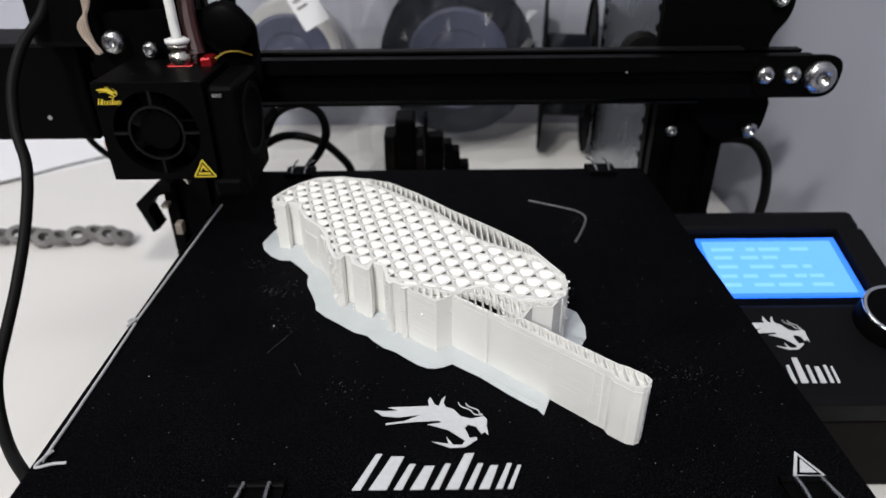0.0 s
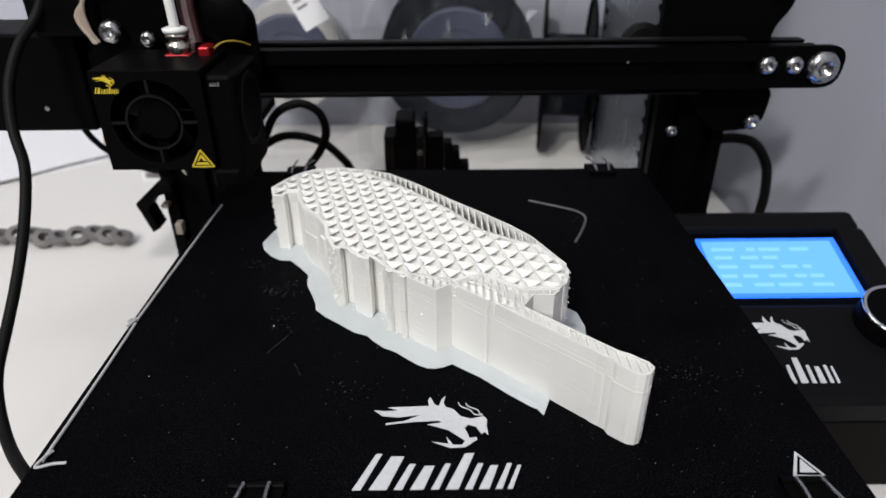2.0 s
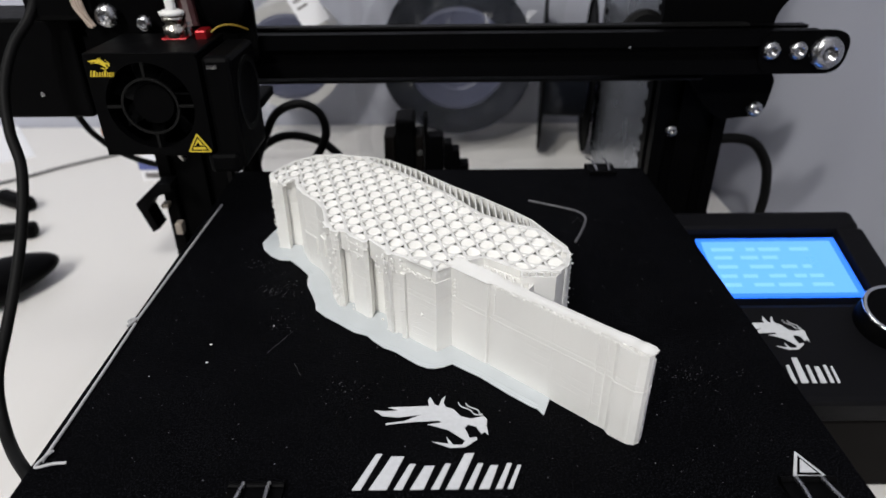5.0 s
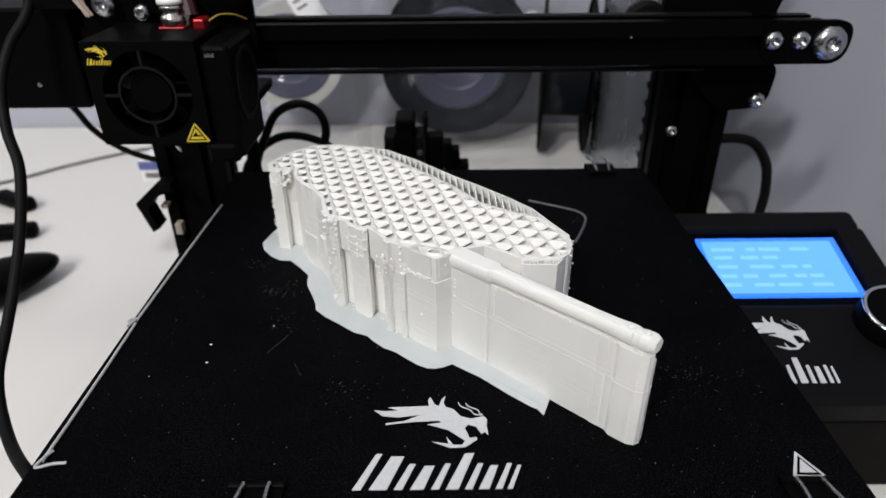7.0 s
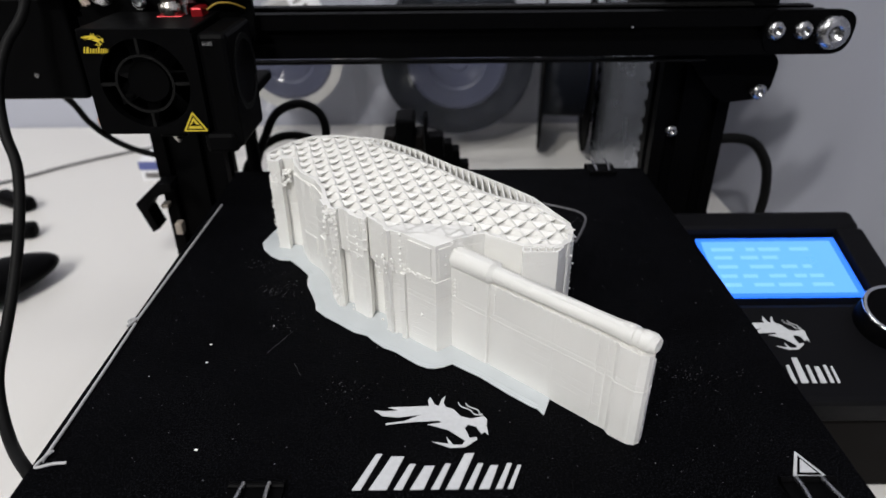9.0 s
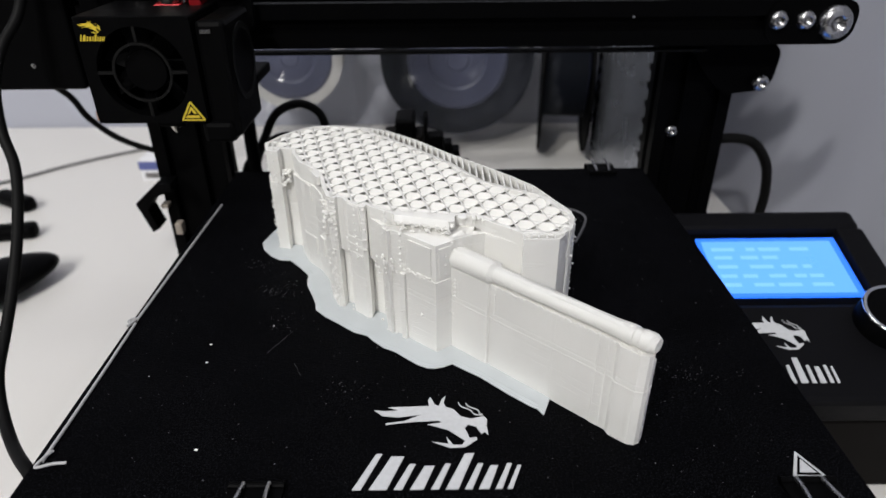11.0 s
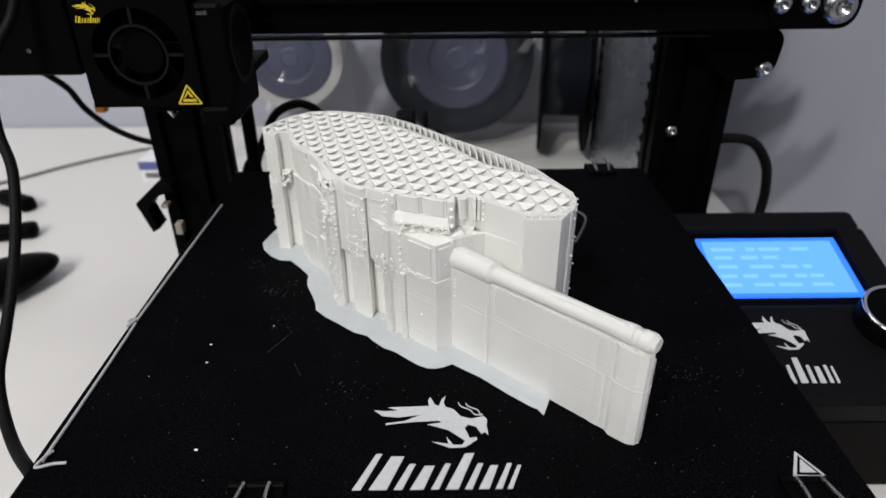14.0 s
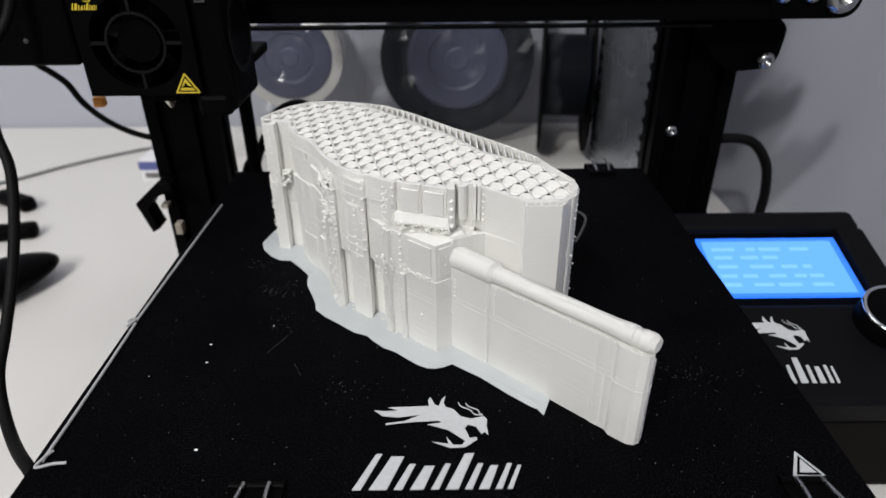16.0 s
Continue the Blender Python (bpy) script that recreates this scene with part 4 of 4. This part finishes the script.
    # nozzle block hangs below the hood
    part("heater_block", B(-0.124, -0.112, 0.045, 0.058, 0.0262, 0.0330, bevel=0.001), M_BLACK, h)
    part("nozzle", C(0.0006, 0.003, 0.004, pose(-0.118, 0.05, 0.0222), 12), M_BRASS, h)
    # back plate with bolts
    part("carriage_plate", plate(rounded([(-0.1600, 0.060), (-0.083, 0.060), (-0.083, 0.090), (-0.090, 0.0965), (-0.150, 0.0955), (-0.1600, 0.090)], 0.006, 5), 0.003, 0.075), M_PLATE, h)
    bolt(-0.1470, 0.0718, 0.0830, 0.0052, h, 0.004)
    bolt(-0.1310, 0.0718, 0.0795, 0.0036, h, 0.003)
    part("wheel_cap", lathe(bmesh.new(), [(0.0, 0.004), (0.008, 0.004), (0.0115, 0.002), (0.0115, 0)], facing(-0.095, 0.0715, 0.089), 28), M_BLACK, h, "", True)
    # cooling block and tube
    part("cooling_block", B(-0.1185, -0.1070, 0.054, 0.064, 0.0735, 0.0764, bevel=0.0008), M_RED, h, "red anodised cooling block")
    part("cooling_tab", B(-0.1035, -0.0985, 0.054, 0.063, 0.0745, 0.0795, bevel=0.0008), M_RED, h)
    part("tube_fitting", lathe(bmesh.new(), [(0.0042, 0.0785), (0.0048, 0.080), (0.0048, 0.0825), (0.0035, 0.083), (0.0035, 0.0845), (0.0046, 0.0850), (0.0046, 0.0868), (0.0025, 0.0872)], pose(-0.1128, 0.058, -0.002), 20), M_BRASS, h, "", True)
    part("fitting_collar", lathe(bmesh.new(), [(0.0025, 0.0870), (0.0052, 0.0872), (0.0054, 0.0888), (0.0030, 0.0895), (0.0024, 0.0895)], pose(-0.1128, 0.058, -0.002), 20), M_TUBE, h, "", True)
    part("filament_tube", tube(bmesh.new(), [(-0.1128, 0.058, 0.0870), (-0.1130, 0.0580, 0.096), (-0.1134, 0.0585, 0.106), (-0.116, 0.06, 0.16), (-0.130, 0.07, 0.22)], 0.0021, 12), M_TUBE, h, "milky white feed tube")
    part("screw_post", C(0.0012, 0.0012, 0.006, pose(-0.1065, 0.058, 0.0765), 10), M_STEEL, h)
    part("wire", tube(bmesh.new(), [(-0.0985, 0.060, 0.0775), (-0.095, 0.064, 0.0795), (-0.090, 0.068, 0.0790), (-0.086, 0.074, 0.076)], 0.00045, 8), M_YELLOWWIRE, h, "yellow wire")
    part("wire", tube(bmesh.new(), [(-0.1060, 0.060, 0.0795), (-0.1085, 0.064, 0.092), (-0.110, 0.068, 0.110), (-0.112, 0.07, 0.15)], 0.0036, 10), M_DARKRED, h, "dark red cable sleeve")
    for i in range(4):
        part("wire", tube(bmesh.new(), [(-0.1530 + 0.0016 * (i % 2), 0.068 - 0.001 * i, 0.079), (-0.1555 - 0.0012 * i, 0.068, 0.090), (-0.1545 + 0.001 * i, 0.068, 0.105), (-0.158, 0.068, 0.15)], 0.0008, 6), M_TAN, h, "tan wire")
    return h


M_GRILLE = material("worn_black_grille", (0.004, 0.004, 0.004), 0.5, vary=0.3, scale=300, spec=0.12)
M_YELLOWWIRE = material("dull_yellow_wire", (0.30, 0.19, 0.02), 0.5)
M_DARKRED = material("dark_red_sleeve", (0.03, 0.004, 0.004), 0.5)
HEAD = print_head()


# ---- things behind the printer ----
def spool(x, y, r, wound, hub, depth, fil, label, turn=0.0, flange=None):
    s = thing("filament_spool", label, "filament spool", (x, y, TABLE_Z + r), "filament spools")
    s.rotation_euler = (0, 0, radians(turn))
    fl = flange or M_BAG
    for k in (-depth / 2, depth / 2 - 0.003):
        part("flange", lathe(bmesh.new(), [(hub * 0.45, 0), (hub * 0.45, 0.003), (r - 0.001, 0.003), (r, 0.002), (r, 0)], facing(0, k + 0.003, 0), 48), fl, s)
    part("winding", lathe(bmesh.new(), [(hub, 0), (wound, 0), (wound, depth - 0.008), (hub, depth - 0.008), (hub, 0)], facing(0, depth / 2 - 0.004, 0), 48), fil, s)
    part("hub", lathe(bmesh.new(), [(0.0001, 0.0015), (hub * 0.2, 0.0015), (hub * 0.24, 0.0005), (hub * 0.55, 0.0005), (hub * 0.6, 0.002), (hub * 0.93, 0.002), (hub, 0.0), (hub, -0.04)], facing(0, -depth / 2 + 0.004, 0), 40), M_HUB, s)
    return s


spool(0.018, 0.432, 0.095, 0.075, 0.049, 0.062, M_FILDARK, "spool of dark filament in a clear bag against the wall")
spool(-0.150, 0.445, 0.095, 0.052, 0.042, 0.058, M_FILLIGHT, "pale spool in a clear bag against the wall", 4)
spool(0.127, 0.420, 0.075, 0.040, 0.036, 0.048, M_FILDARK, "empty black spool seen edge-on by the wall", 82, flange=M_BLACK)


def film_bag(x, y, w, h, seed, label):
    """A crumpled clear bag: a creased sheet, standing on the table."""
    rng = random.Random(seed)
    bm = bmesh.new()
    nx, nz = 26, 18
    grid = []
    for j in range(nz + 1):
        row = []
        for i in range(nx + 1):
            u, v = i / nx * 2 - 1, j / nz
            bulge = 0.030 * max(0.0, 1 - u * u) * (0.4 + 0.6 * math.sin(math.pi * min(1, v * 1.1)))
            row.append(bm.verts.new((u * w + rng.uniform(-0.002, 0.002), -bulge + 0.011 * noise.noise((u * 4 + seed, v * 5, 0)) + rng.uniform(-0.0035, 0.0035), v * h)))
        grid.append(row)
    for j in range(nz):
        for i in range(nx):
            bm.faces.new((grid[j][i], grid[j][i + 1], grid[j + 1][i + 1], grid[j + 1][i]))
    rim = [tuple(v.co) for v in grid[-1]][::4]
    ob = thing("plastic_bag", label, "plastic bag", (x, y, TABLE_Z), "clear bags round the spools")
    part("film", bm, M_FILM, ob)
    part("sealed_rim", tube(bmesh.new(), rim, 0.0012, 6, 3), M_FILM, ob)
    return ob


M_FILM = material("crinkled_clear_film", (0.17, 0.18, 0.21), 0.17, vary=0.05, scale=30, alpha=0.10, bump=1.0, bump_scale=70, spec=1.0)
film_bag(0.018, 0.388, 0.100, 0.20, 3, "crumpled clear bag round the dark spool")
film_bag(-0.150, 0.402, 0.080, 0.17, 8, "crumpled clear bag round the pale spool")


def label_card():
    c = part("paper_tag", B(-0.012, 0.012, -0.0006, 0.0006, -0.02, 0.02), M_PAPER)
    c.matrix_world = pose(-0.114, 0.352, 0.056, 0, -28, 0)
    for k in range(3):
        part("text_bar", B(-0.008, 0.006 - 0.002 * k, -0.0009, -0.0006, 0.010 - 0.006 * k, 0.012 - 0.006 * k), M_CHAIN, c)
    return tagged(c, "white paper tag on the bagged spool", "tag")


def side_panel():
    p = thing("power_supply_case", "shiny grey perforated steel case standing behind the frame", "power supply", (0.155, 0.325, TABLE_Z))
    part("case_side", B(-0.001, 0.012, -0.10, 0.075, 0, 0.24, bevel=0.0008), M_PANEL, p)
    for y in (-0.088, 0.062):
        for i in range(14):
            part("slot", B(-0.0016, 0.0, y - 0.004, y + 0.004, 0.045 + i * 0.0135, 0.0495 + i * 0.0135), M_BLACK, p)


side_panel()


def cable(name, pts, r, mat, label, at=None):
    at = at or pts[0]
    ob = part(name, tube(bmesh.new(), [Vector(p) - Vector(at) for p in pts], r, 12), mat, None, "", True)
    ob.location = at
    return tagged(ob, label, "cable")


cable("cable_loop", [(-0.1180, 0.150, -0.030), (-0.1149, 0.150, -0.0083), (-0.1069, 0.15, 0.0102), (-0.098, 0.15, 0.0245), (-0.0836, 0.15, 0.0300), (-0.0724, 0.15, 0.0242), (-0.0695, 0.15, 0.0117), (-0.075, 0.15, -0.0012), (-0.0833, 0.15, -0.0125), (-0.09, 0.15, -0.035)], 0.0026, M_RUBBER, "thick black cable looping behind the bed")
cable("cable_loop", [(-0.128, 0.16, -0.03), (-0.1234, 0.16, -0.0123), (-0.1067, 0.16, 0.0029), (-0.0919, 0.16, 0.0065), (-0.0745, 0.16, 0.0018), (-0.0628, 0.16, -0.009), (-0.0573, 0.16, -0.0181), (-0.052, 0.16, -0.04)], 0.0026, M_RUBBER, "second black cable behind the bed")
cable("motor_cable", [(0.160, 0.135, 0.010), (0.1763, 0.135, 0.0111), (0.189, 0.135, 0.0074), (0.1988, 0.135, -0.0054), (0.2024, 0.135, -0.0204), (0.2028, 0.135, -0.0368), (0.200, 0.135, -0.096)], 0.0030, M_RUBBER, "black cable bending down beside the upright")
cable("thin_cord", [(-0.50, 0.27, -0.0984), (-0.4153, 0.330, -0.0984), (-0.37, 0.375, -0.0984), (-0.3211, 0.4126, -0.0984), (-0.27, 0.44, -0.0984)], 0.0016, M_GREYCORD, "grey cord lying on the table")


def chain():
    c = thing("chain_scrap", "grey chain lying on the white table", "chain", (-0.310, 0.215, TABLE_Z))
    for i in range(9):
        x = -0.035 + i * 0.012
        part("link", lathe(bmesh.new(), [(0.004, 0), (0.008, 0.0005), (0.0085, 0.005), (0.0042, 0.006), (0.004, 0)], pose(x, 0.004 * math.sin(i * 1.3), 0.004, 25 * (i % 2), 20, 0), 12), M_CHAIN, c)
    return c


CHAIN = chain()


def mouse():
    m = thing("black_tool", "rounded black tool end on the white table", "tool", (-0.314, 0.124, TABLE_Z))
    bm = bmesh.new()
    bmesh.ops.create_uvsphere(bm, u_segments=28, v_segments=16, radius=1, matrix=pose(0, 0, 0.0125, 0, 0, 52) @ Matrix.Diagonal((0.062, 0.024, 0.0125, 1)))
    part("grip", bm, M_BLACK, m, "", True)
    part("shank", tube(bmesh.new(), [(-0.03, -0.036, 0.0125), (-0.06, -0.075, 0.011), (-0.085, -0.11, 0.009)], 0.008, 12), M_BLACK, m, "", True)
    return m


HANDLE = mouse()


def bits(x, y, l, turn):
    b = part("black_bit", box(bmesh.new(), -l, l, -0.007, 0.007, 0, 0.012, bevel=0.004), M_BLACK)
    b.matrix_world = pose(x, y, TABLE_Z, 0, 0, turn)
    return tagged(b, "small black tool on the table", "tool", "tools on the table")


TOOLS = [bits(-0.372, 0.283, 0.022, -28), bits(-0.352, 0.222, 0.030, 12)]


def small_box():
    b = thing("small_carton", "small white and blue carton on the table", "carton", (-0.262, 0.350, TABLE_Z))
    part("body", B(-0.02, 0.025, -0.015, 0.015, 0, 0.022, bevel=0.001), M_PAPER, b)
    part("band", B(-0.0205, 0.0255, -0.0155, 0.0155, 0.012, 0.020), M_BLUEBOX, b)
    part("print_bar", B(-0.016, 0.012, -0.0157, -0.015, 0.004, 0.009), M_CHAIN, b)


small_box()


def sheet():
    s = part("paper_sheet", B(-0.15, 0.15, -0.09, 0.09, 0, 0.001), M_PAPER)
    s.matrix_world = pose(-0.495, 0.385, TABLE_Z, 0, 0, 37)
    return tagged(s, "white paper sheet on the table by the wall", "paper")


PAPER = sheet()
label_card()
CABLE_A = cable("hanging_cable", [(-0.166, 0.078, 0.120), (-0.1743, 0.07, 0.0969), (-0.1815, 0.06, 0.0845), (-0.1852, 0.05, 0.0698), (-0.1837, 0.04, 0.0528), (-0.178, 0.03, 0.0384), (-0.1768, 0.015, 0.0187), (-0.1783, 0.0, -0.0004), (-0.1795, -0.015, -0.0157), (-0.177, -0.03, -0.024), (-0.1737, -0.04, -0.0327), (-0.163, -0.055, -0.0386), (-0.1479, -0.07, -0.0375), (-0.1398, -0.075, -0.0428), (-0.12, -0.07, -0.05)], 0.0023, M_RUBBER, "thick black cable hanging beside the bed", (-0.179, -0.02, -0.018))
LIFT = 0.026
CABLE_B = cable("sensor_cable", [(-0.2214, 0.125, 0.065 - LIFT), (-0.2212, 0.13, 0.0598 - LIFT), (-0.2115, 0.135, 0.0484 - LIFT), (-0.2068, 0.14, 0.0338 - LIFT), (-0.1961, 0.145, 0.02 - LIFT), (-0.18, 0.15, 0.0102 - LIFT), (-0.16, 0.155, 0.006 - LIFT)], 0.0018, M_RUBBER, "thin black cable below the crossbar")
CLIP = tagged(part("orange_clip", B(-0.003, 0.003, -0.003, 0.003, -0.003, 0.003, bevel=0.001), M_ORANGE), "small orange clip on the thin cable", "clip")
CLIP.location = (-0.1975, 0.140, 0.0354 - LIFT)
CRUMBS = []
for x, y, r in ((-0.0826, -0.0444, 0.00045), (-0.0811, -0.0545, 0.0004), (-0.0718, -0.0944, 0.0005), (-0.0624, -0.0335, 0.0003), (-0.0985, -0.0615, 0.0002)):
    CRUMBS.append(crumb(x, y, r))


# ---- what moves ----
STEPS = [k * 0.5 for k in range(33)]


def motions():
    up = [(t, pose(0, 0, RATE * t)) for t in STEPS]
    walk(GANTRY, up)
    walk(HEAD, up)
    # each layer waits inside the bed and rises to its place as it is laid
    for k, layer in enumerate(PRINT_LAYERS):
        z = T0 + k * H
        start = k * H / RATE
        laid = start + H / RATE
        rows = [(0, pose(0, 0, -0.005))] if k else []
        if k > 1:
            rows.append((start - 2 / FPS, pose(0, 0, -0.005)))
        rows.append((start, pose(0, 0, z - H - 0.00003)))
        rows.append((laid, pose(0, 0, z)))
        if laid < 15.8:
            rows.append((16, pose(0, 0, z)))
        walk(layer, rows)

    # cables follow the crossbar
    x, y, z = CABLE_A.location
    walk(CABLE_A, [(t, pose(x, y, z, 0, -7.5 * t / 16, 0)) for t in STEPS])
    x, y, z = CABLE_B.location
    walk(CABLE_B, [(t, pose(x, y, z + LIFT * t / 16)) for t in STEPS])
    x, y, z = CLIP.location
    walk(CLIP, [(t, pose(x, y, z + LIFT * t / 16)) for t in STEPS])
    # crumbs that drop off the print skid out over the bed
    for c, t in zip(CRUMBS, (2.15, 2.15, 8.35)):
        x, y, z = c.location
        walk(c, [(0, pose(-0.03, 0.0, z)), (t, pose(-0.03, 0.0, z)), (t + 0.14, pose(x, y, z)), (16, pose(x, y, z))])
    # the table is tidied: chain and paper go, tools come
    def slide(ob, rows):
        m = ob.matrix_basis.copy()
        walk(ob, [(t, Matrix.Translation((dx, 0, 0)) @ m) for t, dx in rows])
    slide(CHAIN, [(0, 0), (2.05, 0), (2.25, -0.28), (16, -0.28)])
    slide(PAPER, [(0, 0), (4.4, 0), (6.1, -0.35), (16, -0.35)])
    slide(HANDLE, [(0, -0.2), (2.05, -0.2), (2.25, 0), (16, 0)])
    for tool in TOOLS:
        slide(tool, [(0, -0.2), (2.05, -0.2), (2.25, 0), (16, 0)])


motions()
